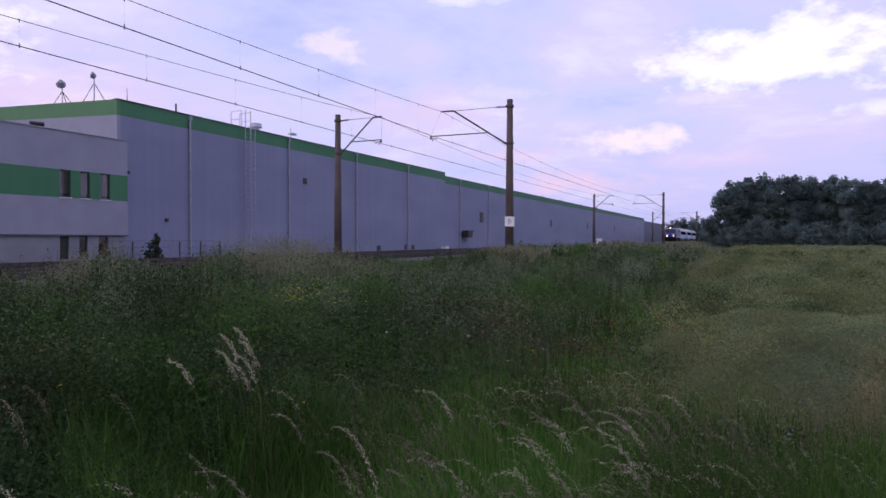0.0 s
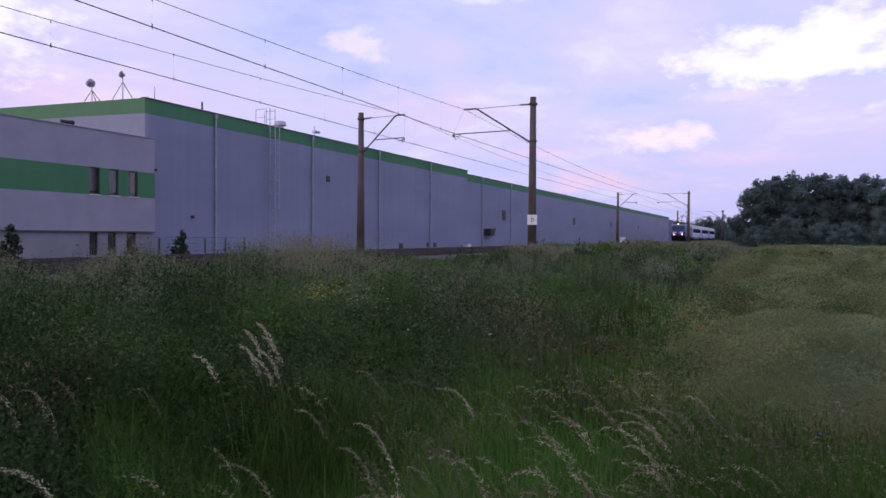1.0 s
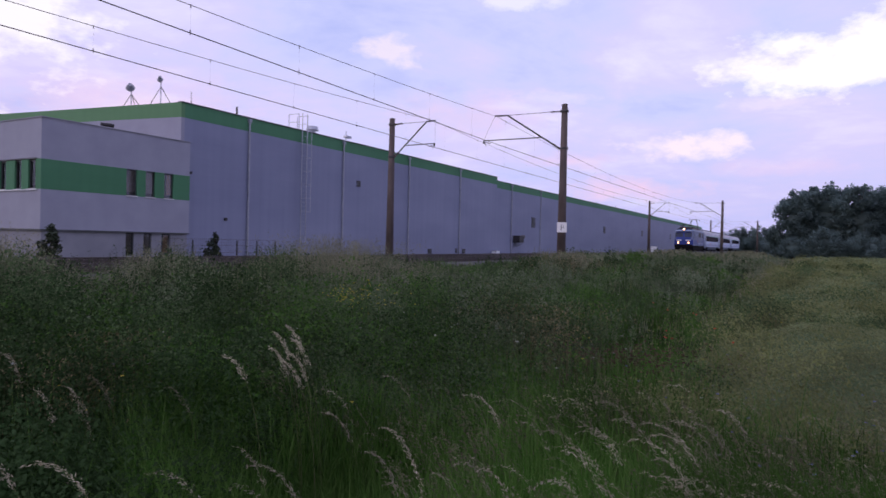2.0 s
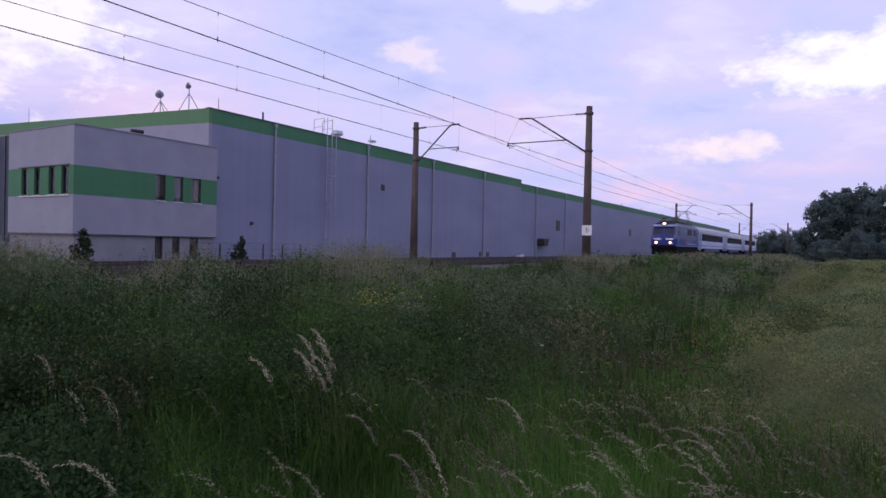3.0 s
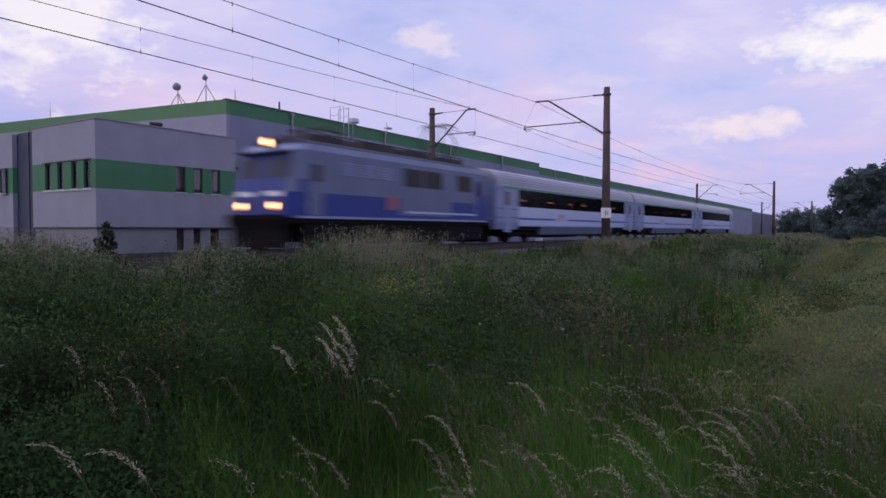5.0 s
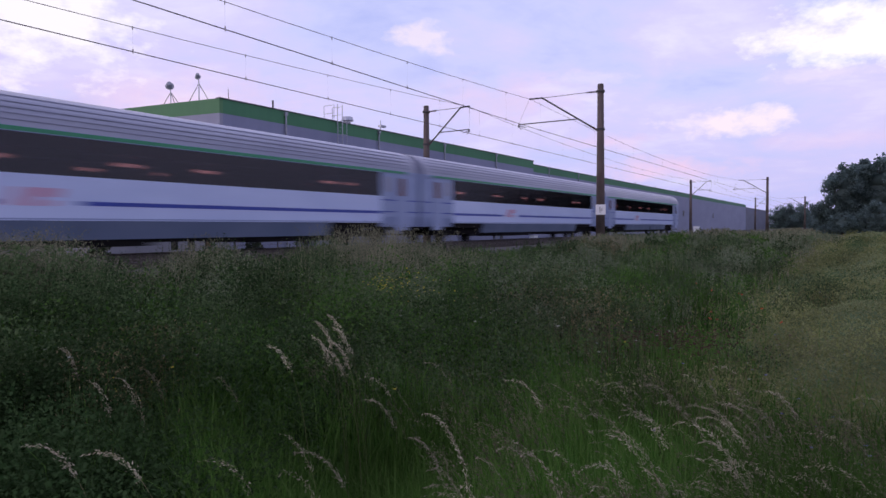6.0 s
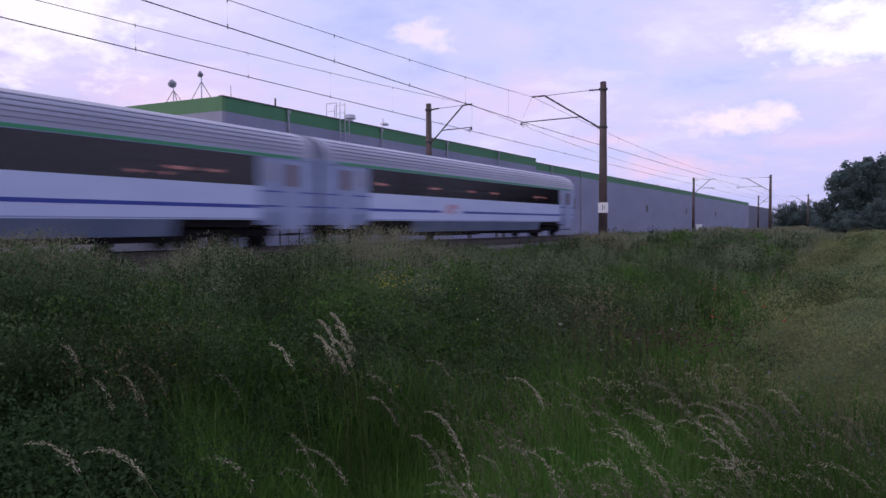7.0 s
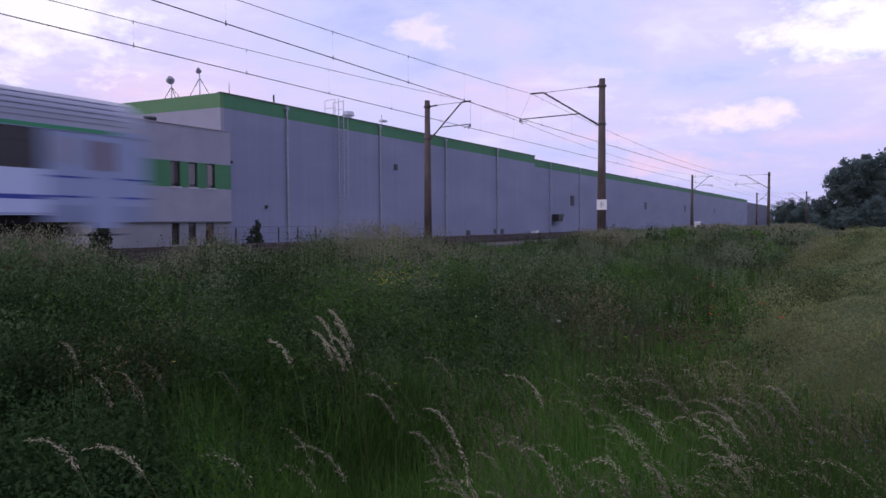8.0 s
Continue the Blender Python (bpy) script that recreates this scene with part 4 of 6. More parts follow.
            lit = M_LAMP if way < 0 else M_BLACK
            part("reflector", tube(B(), (x * 1.15, yf + way * 0.09, 1.56), (x * 1.15, yf + way * 0.10, 1.56), 0.15, None, 18), M_REFLECTOR_BLOOM if way < 0 else M_BLACK, lamp)
            part("lens", tube(B(), (x * 1.15, yf + way * 0.10, 1.56), (x * 1.15, yf + way * 0.11, 1.56), 0.10, None, 18), lit, lamp, "glowing lens" if way < 0 else "")
        top = part("roof_lamp", tube(B(), (0, yf - way * 0.75, 3.86), (0, yf - way * 0.38, 3.86), 0.2, None, 18), M_DARK, loco)
        part("reflector", tube(B(), (0, yf - way * 0.38, 3.86), (0, yf - way * 0.37, 3.86), 0.165, None, 18), M_REFLECTOR_BLOOM if way < 0 else M_BLACK, top)
        part("lens", tube(B(), (0, yf - way * 0.37, 3.86), (0, yf - way * 0.36, 3.86), 0.11, None, 18), M_LAMP if way < 0 else M_BLACK, top)
        part("sun_visor", box(B(), -1.25, 1.25, min(yf - way * 0.42, yf - way * 0.1), max(yf - way * 0.42, yf - way * 0.1), 3.44, 3.5, 0.01), M_DARKPANEL, loco)
        part("buffer_beam", box(B(), -1.4, 1.4, min(yf, yf + way * 0.12), max(yf, yf + way * 0.12), 0.75, 1.25, 0.02), M_UNDER, loco)
        part("snow_plough", prism(B(), [(-1.35, 0.1), (1.35, 0.1), (1.35, 0.76), (-1.35, 0.76)], yf - 0.1, yf + 0.1), M_UNDER, loco)
        buffers(loco, yf + way * 0.05, way)
        bogie(loco, way * 4.0, 3.05, 0.62)
    # roof gear and pantographs
    for y0, y1, z in ((-5.6, -3.6, 0.25), (-2.6, -0.2, 0.32), (0.4, 2.4, 0.28), (3.2, 5.4, 0.22)):
        bm = box(B(), -0.8, 0.8, y0, y1, zr + 0.45, zr + 0.5 + z, 0.06)
        part("roof_box", bm, M_DARK, loco)
    for x in (-0.95, 0.95):
        bm = B()
        for k in range(9):
            tube(bm, (x, -5 + k * 1.25, zr + 0.4), (x, -5 + k * 1.25, zr + 0.72), 0.05, 0.035)
        tube(bm, (x, -5.0, zr + 0.74), (x, 5.0, zr + 0.74), 0.02)
        part("roof_busbar", bm, M_CERAMIC, loco)
    wire = CONT - RAIL_Z
    for y, raised in ((-4.3, False), (4.3, True)):
        hb = zr + 0.8
        head = wire - 0.02 if raised else hb + 0.35
        mid = (hb + head) / 2
        out = 1.35 if raised else 1.5
        for x in (-0.6, 0.6):
            bm = B()
            for s in (-1, 1):
                tube(bm, (x, y + s * 0.25, hb), (x * 1.05, y + s * out * 0.5, mid), 0.045, 0.04, 6)
                tube(bm, (x * 1.05, y + s * out * 0.5, mid), (x * 0.6, y + s * 0.18, head - 0.1), 0.036, None, 6)
            tube(bm, (x, y - 0.3, hb), (x, y + 0.3, hb), 0.03, None, 6)
            part("pantograph_arm", bm, M_BLACK, loco, "raised pantograph arm" if raised else "folded pantograph arm")
        bm = B()
        for s in (-0.18, 0.18):
            tube(bm, (-0.75, y + s, head), (0.75, y + s, head), 0.03, None, 6)
            for x in (-1, 1):
                tube(bm, (x * 0.75, y + s, head), (x * 0.98, y + s, head - 0.2), 0.025, None, 6)
        part("pantograph_head", bm, M_DARK, loco)
    return loco


def build_coach():
    coach = thing("passenger_coach", "white passenger coach with dark window band and ribbed roof", "railway coach", group="coaches of the train")
    h, w = 12.5, 1.42
    z0, zw0, zw1, zc = 0.78, 2.06, 3.03, 3.16
    part("lower_side", prism(B(), [(-w, zw0), (-w, 0.95), (w, 0.95), (w, zw0)], -h + 2.7, h - 2.7), M_CWHITE, coach, "white lower side")
    part("skirt", prism(B(), [(-w, 0.95), (-w + 0.12, 0.46), (w - 0.12, 0.46), (w, 0.95)], -6.7, 6.7), M_SKIRT, coach, "dull blue-grey skirt")
    # roof with ribs
    arc = [(-w, zc)] + [(-1.4 * math.cos(radians(a)), zc + 1.0 * math.sin(radians(a)) ** 0.8) for a in range(12, 180, 12)] + [(w, zc)]
    part("roof", prism(B(), arc, -h + 0.15, h - 0.15), M_CROOF, coach, "grey ribbed metal roof")
    for a in (5, 12, 20, 30, 43, 137, 150, 160, 168, 175):
        x, z = -1.4 * math.cos(radians(a)), zc + 1.0 * math.sin(radians(a)) ** 0.8
        part("roof_rib", box(B(), x - 0.014, x + 0.014, -h + 0.6, h - 0.6, z - 0.012, z + 0.012), M_RIB, coach)
    part("cantrail", prism(B(), [(-w, zw1), (-w, zc), (w, zc), (w, zw1)], -h, h), M_CGREY, coach)
    part("underframe", box(B(), -w + 0.1, w - 0.1, -h + 1.9, h - 1.9, 0.72, 0.948), M_UNDER, coach)
    part("floor", box(B(), -w + 0.06, w - 0.06, -h + 2.7, h - 2.7, 1.2, 1.26), M_SALOON, coach)
    part("ceiling", box(B(), -w + 0.08, w - 0.08, -h + 2.7, h - 2.7, zw1 - 0.03, zw1 - 0.005), M_SALOON, coach)
    nwin = 10
    span = 2 * (h - 2.7)
    for x in (-1, 1):
        part("green_line", box(B(), x * w, x * (w + 0.005), -h + 0.9, h - 0.9, zw1 + 0.02, zc - 0.01), M_CGREEN, coach)
        for a, b in ((-h + 2.72, -4.5), (-2.5, h - 2.72)):
            part("blue_stripe", box(B(), x * w, x * (w + 0.005), a, b, 1.33, 1.44), M_CBLUE, coach)
        bm = B()
        for y0, y1, za, zb in ((-4.1, -3.85, 1.3, 1.74), (-3.72, -3.47, 1.3, 1.74), (-3.47, -3.1, 1.52, 1.74), (-3.34, -3.1, 1.3, 1.44)):
            box(bm, x * w, x * (w + 0.005), y0, y1, za, zb)
        bmesh.ops.transform(bm, matrix=Matrix(((1, 0, 0, 0), (0, 1, 0.5, -0.75), (0, 0, 1, 0), (0, 0, 0, 1))), verts=bm.verts)
        part("emblem", bm, M_PINK, coach, "faded red slanted emblem")
        part("sill_line", box(B(), x * w, x * (w + 0.005), -h + 2.72, h - 2.72, 0.97, 1.01), M_CGREY, coach)
        for i in range(nwin):
            a = -h + 2.7 + span * i / nwin
            b = a + span / nwin
            part("pillar", box(B(), x * (w - 0.10), x * (w - 0.04), a - 0.07 if i else a, a + 0.07, zw0, zw1), M_PILLAR, coach)
            p = part("pane", box(B(), x * (w - 0.02), x * (w - 0.008), a + 0.006, b - 0.006, zw0, zw1), M_TINT, coach, "dark tinted window")
            p.visible_shadow = False
        part("pillar", box(B(), x * (w - 0.10), x * (w - 0.04), h - 2.79, h - 2.7, zw0, zw1), M_PILLAR, coach)
        # seats along the windows
        for i in range(nwin * 2):
            y = -h + 3.2 + i * (span - 1.0) / (nwin * 2 - 1)
            part("seat", box(B(), x * 0.35, x * 1.2, y - 0.09, y + 0.09, 1.26, 2.36 + 0.03 * (i % 2), 0.05), M_SEAT, coach)
        for i, dy in ((0, 0.3), (2, 0.5), (4, 0.0), (5, 0.6), (8, 0.3), (9, -0.5)):
            y = -h + 2.7 + span * (i + 0.5) / nwin + dy
            part("reading_lamp", box(B(), x * 0.95, x * 1.05, y - 0.34, y + 0.34, 2.44, 2.53, 0.01), M_CEIL, coach, "small warm lamp")
        part("luggage_rack", box(B(), x * 0.95, x * 1.3, -h + 2.8, h - 2.8, 2.70, 2.74), M_SALOON, coach)
    for s in (-1, 1):
        ya, yb = sorted((s * h, s * (h - 2.7)))
        body = prism(B(), [(-w + 0.02, zw1), (-w + 0.02, 1.2), (-w + 0.1, z0), (w - 0.1, z0), (w - 0.02, 1.2), (w - 0.02, zw1)], ya, yb)
        vest = part("vestibule", body, M_CGREY, coach, "pale blue-grey end with doors")
        for x in (-1, 1):
            d0 = s * (h - 1.25)
            d = part("door", box(B(), x * (w - 0.02), x * (w + 0.012), d0 - 0.42, d0 + 0.42, 0.62, 2.94, 0.008), M_CGREY, coach, "pale blue-grey entrance door")
            part("door_window", box(B(), x * (w + 0.012), x * (w + 0.017), d0 - 0.22, d0 + 0.22, 2.1, 2.85), M_WARM, d)
            t0 = s * (h - 2.2)
            part("toilet_window", box(B(), x * (w - 0.02), x * (w - 0.01), t0 - 0.28, t0 + 0.28, 2.25, 2.88), M_CROOF, vest)
            for z in (1.39, 1.88):
                part("end_line", box(B(), x * (w - 0.02), x * (w - 0.012), ya + 0.08, yb - 0.02, z, z + 0.05), M_CBLUE, vest)
            part("step", box(B(), x * (w - 0.25), x * (w + 0.02), d0 - 0.4, d0 + 0.4, 0.42, 0.47), M_UNDER, coach)
        part("gangway", box(B(), -0.75, 0.75, min(s * h, s * (h + 0.16)), max(s * h, s * (h + 0.16)), 1.1, 3.45, 0.1), M_RUBBER, coach, "rubber gangway bellows")
        buffers(coach, s * (h - 0.35), s)
        bogie(coach, s * 8.9, 2.5, 0.46)
    for y0, y1, d in ((-7.4, -4.5, 0.34), (-4.4, -0.4, 0.26), (-0.3, 3.0, 0.36), (3.1, 7.4, 0.28)):
        part("underfloor_box", box(B(), -1.2, 1.2, y0, y1, d, 0.78, 0.04), M_UNDER, coach)
    return coach


LOCO = build_locomotive()
COACHES = [build_coach()]
for i in range(2):
    COACHES.append(copy_thing(COACHES[0], pose(0, 0, 0)))

# ---- plants ----
rng = np.random.default_rng(7)


def value_noise(x, y, size, seed=0):
    """Smooth noise from 0 to 1 over the plan, with features of the given size in metres."""
    x, y = np.asarray(x) / size, np.asarray(y) / size
    ix, iy = np.floor(x).astype(int), np.floor(y).astype(int)
    fx, fy = x - ix, y - iy
    fx, fy = fx * fx * (3 - 2 * fx), fy * fy * (3 - 2 * fy)

    def h(a, b):
        v = np.sin(a * 127.1 + b * 311.7 + seed * 74.7) * 43758.5453
        return v - np.floor(v)

    return (h(ix, iy) * (1 - fx) + h(ix + 1, iy) * fx) * (1 - fy) + (h(ix, iy + 1) * (1 - fx) + h(ix + 1, iy + 1) * fx) * fy


def strew(n, r0, r1, a0=-13.0, a1=71.0):
    """Places over a fan of the plan, thinning out with distance; a: degrees to the left of the track's line."""
    r = r0 * (r1 / r0) ** rng.random(n)
    a = np.radians(rng.uniform(a0, a1, n))
    return -r * np.sin(a), r * np.cos(a), r


def edge_x(y):
    """Where the weedy bank ends and the field begins."""
    return -1.5 - 0.012 * np.minimum(y, 30) + 0.95 * smooth_step(30, 75, y) + 0.3 * np.sin(y * 0.55) * np.clip(y / 12, 0.2, 1)


def crest_dip(x, y):
    """Low stretches of the bank's crest, over which the rails show (1 at the lowest)."""
    az = np.degrees(np.arctan2(-x, y))
    low = np.maximum(np.exp(-((az - 57.5) / 2.9) ** 2), np.exp(-((az - 47.8) / 2.2) ** 2))
    return np.maximum(np.exp(-((az - 27.5) / 5.5) ** 2), 0.9 * low) * smooth_step(-6, -8, x)


def unit(v):
    return v / np.maximum(np.linalg.norm(v, axis=-1, keepdims=True), 1e-9)


def leaf_arrays(base, way, length, width, fold=0.12):
    """Folded, pointed leaves: two triangles each."""
    n = len(base)
    length, width = np.broadcast_to(length, n)[:, None], np.broadcast_to(width, n)[:, None]
    side = unit(np.cross(way, unit(rng.normal(size=(n, 3)) * 0.5 + (0, 0, 1.0)))) * width / 2
    mid = base + way * length * 0.42
    lift = np.array([0, 0, 1.0]) * length * fold
    v = np.stack([base, mid + side + lift, base + way * length, mid - side + lift], 1)
    i = np.arange(n)[:, None] * 4
    return v.reshape(-1, 3), np.concatenate([i + [0, 1, 2], i + [0, 2, 3]])


def blade_arrays(base, height, width, lean, turn=None):
    """Bent grass blades: three triangles each."""
    n = len(base)
    turn = rng.uniform(0, 2 * np.pi, n) if turn is None else turn
    face = rng.uniform(0, 2 * np.pi, n)
    d = np.stack([np.cos(turn), np.sin(turn), 0 * turn], 1)
    s = np.stack([np.cos(face), np.sin(face), 0 * face], 1) * (np.broadcast_to(width, n) / 2)[:, None]
    h, l = np.broadcast_to(height, n)[:, None], np.broadcast_to(lean, n)[:, None]
    up = np.array([0, 0, 1.0])
    m = base + up * h * 0.58 + d * h * l * 0.28
    t = base + up * h * (1 - 0.25 * l) + d * h * l
    v = np.stack([base - s, base + s, m - s * 0.75, m + s * 0.75, t], 1)
    i = np.arange(n)[:, None] * 5
    return v.reshape(-1, 3), np.concatenate([i + [0, 1, 3], i + [0, 3, 2], i + [2, 3, 4]])


def joined(*sets):
    vs, ts, k = [], [], 0
    for v, t in sets:
        vs.append(v)
        ts.append(t + k)
        k += len(v)
    return np.concatenate(vs), np.concatenate(ts)


def stuff(name, arrays, mat, label, category):
    return tagged(new(name, tri_mesh(name, *arrays, mat)), label, category, kind="stuff")


def on_ground(x, y, sink=0.03):
    return np.stack([x, y, ground_z(x, y) - sink], 1)


def build_meadow():
    # tall green grass at the foot of the bank and before it
    x, y, r = strew(120000, 2.0, 24)
    keep = ((x < edge_x(y) + rng.normal(0, 0.5, len(x))) | (r < 4.6 + rng.normal(0, 0.5, len(x)))) & (x > -11.2) & (value_noise(x, y, 1.1, 3) + 0.35 * (r < 5.5) + 0.22 * smooth_step(9.5, 6.5, r) - 1.0 * smooth_step(48, 58, np.degrees(np.arctan2(-x, y))) * smooth_step(1.2, 2.1, r) + 0.12 * smooth_step(46, 38, np.degrees(np.arctan2(-x, y))) + rng.normal(0, 0.15, len(x)) > 0.46)
    x, y, r = x[keep], y[keep], r[keep]
    h = (0.20 + 0.50 * value_noise(x, y, 1.0, 1) + rng.normal(0, 0.10, len(x))).clip(0.12, 0.85)
    stuff("meadow_grass", blade_arrays(on_ground(x, y), h, (0.004 + 0.0011 * r) * rng.uniform(0.5, 1.3, len(x)), np.abs(rng.normal(0.35, 0.28, len(x)))), M_GRASS, "fresh green uncut meadow grass on the bank", "grass")
    # short turf that closes the ground between
    x, y, r = strew(58000, 2.0, 60)
    keep = (x > -11.3)
    x, y, r = x[keep], y[keep], r[keep]
    stuff("undergrowth", blade_arrays(on_ground(x, y), rng.uniform(0.08, 0.26, len(x)), 0.012 + 0.003 * r, np.abs(rng.normal(0.5, 0.3, len(x)))), M_GRASS, "low grassy undergrowth covering the soil", "grass")


def weed_arrays(x, y, r, height, leaves, size):
    """Upright weeds: a stem and leaves that grow smaller towards its top."""
    n = len(x)
    base = on_ground(x, y)
    tilt = rng.normal(0, 0.16, (n, 2))
    s = (np.arange(leaves) + rng.random((n, leaves))) / leaves
    z = 0.12 + 0.88 * s
    at = base[:, None, :] + np.concatenate([tilt[:, None, :] * (height[:, None] * z)[..., None], (height[:, None] * z)[..., None]], -1)
    turn = rng.uniform(0, 2 * np.pi, (n, leaves))
    rise = rng.normal(0.25, 0.35, (n, leaves)) + 0.5 * (s - 0.5)
    way = unit(np.stack([np.cos(turn), np.sin(turn), rise], -1))
    long = (size[:, None] * (1.25 - 0.8 * s) * rng.uniform(0.7, 1.3, (n, leaves)))
    lv = leaf_arrays(at.reshape(-1, 3), way.reshape(-1, 3), long.ravel(), long.ravel() * rng.uniform(0.32, 0.55, n * leaves))
    top = base + np.concatenate([tilt * height[:, None], height[:, None]], 1)
    st = blade_arrays(base, height, 0.008 + 0.0006 * r, 0.05)
    return joined(lv, st)


def build_weeds():
    x, y, r = strew(27000, 2.2, 75, 0, 71)
    left = smooth_step(40, 52, np.degrees(np.arctan2(-x, y)))
    keep = (r > 4.9 - 2.8 * left + rng.normal(0, 0.35, len(x))) & (x < edge_x(y) + 0.2 + np.abs(rng.normal(0, 0.5 + 0.02 * y, len(x)))) & (x > -10.9) & (value_noise(x, y, 1.7, 5) + 0.25 * smooth_step(-3, -7, x) + rng.normal(0, 0.12, len(x)) > 0.47)
    x, y, r = x[keep], y[keep], r[keep]
    crest = smooth_step(-5, -9, x)
    open_gap = crest_dip(x, y)
    lump = 0.55 * value_noise(x, y, 0.9, 19) + 0.45 * value_noise(x, y, 2.3, 9)
    h = ((0.14 + 0.80 * lump ** 1.2) * (1 + (0.42 + 0.42 * left[keep]) * crest) * (1 - 0.45 * open_gap) * (0.62 + 0.38 * smooth_step(3, 5.5, r)) * (1 - 0.55 * smooth_step(-1.6, 0.6, x - edge_x(y))) + rng.normal(0, 0.05, len(x))).clip(0.14, 1.12)
    # shade put in as darker leaves, in patches and towards the near left
    dark = value_noise(x, y, 1.5, 41) + 0.4 * left[keep] + 0.55 * left[keep] * smooth_step(7, 4.5, r) + rng.normal(0, 0.08, len(x)) > 0.62
    for name, pick, mat, words in (("weeds", ~dark, M_WEED, "green leafy weeds crowding the railway bank"), ("nettles", dark, M_WEED_SHADED, "weeds in patches of darker, shade-toned green on the bank")):
        x1, y1, r1 = x[pick], y[pick], r[pick]
        stuff(name, weed_arrays(x1, y1, r1, h[pick], 22, (0.026 + 0.0036 * r1) * rng.uniform(0.6, 1.5, len(x1))), mat, words, "weeds")
    # pale mugwort-like weeds, in drifts
    x, y, r = strew(10000, 8.5, 120, 1, 54)
    keep = (x < edge_x(y) - 0.5) & (x > -10.8) & (value_noise(x, y, 2.6, 21) + 0.28 * smooth_step(12, 25, r) > 0.56)
    x, y, r = x[keep], y[keep], r[keep]
    gap = crest_dip(x, y)
    h = ((0.5 + 0.36 * value_noise(x, y, 1.5, 4)) * (1 - 0.42 * gap)).clip(0.2, 0.9)
    stuff("pale_weeds", weed_arrays(x, y, r, h, 26, 0.032 + 0.0019 * r), M_PALEWEED, "greyish pale-leaved weeds in drifts on the bank", "weeds")
    # fine dry grass heads, thick along the crest
    x, y, r = strew(60000, 4.5, 90, -1, 71)
    keep = (x < edge_x(y) - 0.2) & (x > -11.2) & (value_noise(x, y, 2.0, 13) + 0.45 * smooth_step(-7.5, -10, x) + rng.normal(0, 0.1, len(x)) > 0.84)
    x, y, r = x[keep], y[keep], r[keep]
    gap = crest_dip(x, y)
    tall = np.exp(-((np.degrees(np.arctan2(-x, y)) - 39) / 5.0) ** 2) * smooth_step(-7, -9, x)
    h = (rng.uniform(0.55, 0.95, len(x)) * (1 - 0.4 * gap) * (1 + 0.4 * tall))
    stuff("dry_grass", blade_arrays(on_ground(x, y), h, 0.004 + 0.0006 * r, np.abs(rng.normal(0.15, 0.12, len(x)))), M_HAZE, "thin dry yellow-brown grass along the crest", "grass")
    # tall feathery grass on the crest, before the long wall
    sets = []
    for a0, a1, r0, r1, n, h0, h1 in ((32.5, 43.5, 11.0, 14.2, 1300, 0.75, 1.38), (28, 35, 12.5, 16.5, 700, 0.4, 0.75), (15.5, 21, 22, 30, 900, 0.55, 0.95), (3, 16, 40, 75, 900, 0.6, 0.9), (2.6, 6.5, 75, 180, 1500, 0.25, 0.5), (43, 68, 9.0, 12.3, 1500, 0.6, 1.12), (61, 70, 8.6, 11.0, 800, 0.8, 1.3)):
        az = rng.normal((a0 + a1) / 2, (a1 - a0) / 4, n)
        rr = rng.uniform(r0, r1, n)
        x, y = -rr * np.sin(np.radians(az)), rr * np.cos(np.radians(az))
        x = np.maximum(x, -11.2)
        h = rng.uniform(h0, h1, n) * (1 - 0.45 * crest_dip(x, y) * (a0 > 40))
        base = on_ground(x, y)
        turn = rng.uniform(0, 2 * np.pi, n)
        sets.append(blade_arrays(base, h, 0.004 + 0.0004 * rr, np.abs(rng.normal(0.12, 0.08, n)), turn))
        head = np.repeat(base + np.stack([0.08 * h * np.cos(turn), 0.08 * h * np.sin(turn), 0.93 * h], 1), 7, 0)
        head = head + rng.normal(0, 1, head.shape) * (0.025, 0.025, 0.07)
        way = unit(rng.normal(0, 0.6, head.shape) + (0, 0, 1.0))
        size = np.repeat(0.016 + 0.0016 * rr, 7) * rng.uniform(0.5, 1.3, len(head))
        sets.append(leaf_arrays(head, way, size, size * 0.3))
    yy = rng.uniform(9, 110, 6500)
    xx = edge_x(yy) + rng.normal(-0.3, 0.35 + 0.006 * yy, len(yy))
    sets.append(blade_arrays(on_ground(xx, yy), rng.uniform(0.3, 0.58, len(yy)), 0.005 + 0.0006 * yy, np.abs(rng.normal(0.25, 0.15, len(yy)))))
    stuff("feathery_grass", joined(*sets), M_FEATHER, "tall feathery beige-green grass on the crest", "grass")


def field_top(x, y):
    # soft rounded tufts with narrow hollows between them
    tuft = np.abs(2 * value_noise(x, y, 1.0, 2) - 1) ** 0.8
    swell = np.abs(2 * value_noise(x + 0.3 * y, y, 2.5, 8) - 1) ** 0.7
    return (0.06 + 0.18 * tuft + 0.58 * swell) * (0.35 + 0.65 * smooth_step(0.0, 2.4, x - edge_x(np.abs(y)))) * (0.5 + 0.5 * smooth_step(4.5, 8, np.hypot(x, y)))


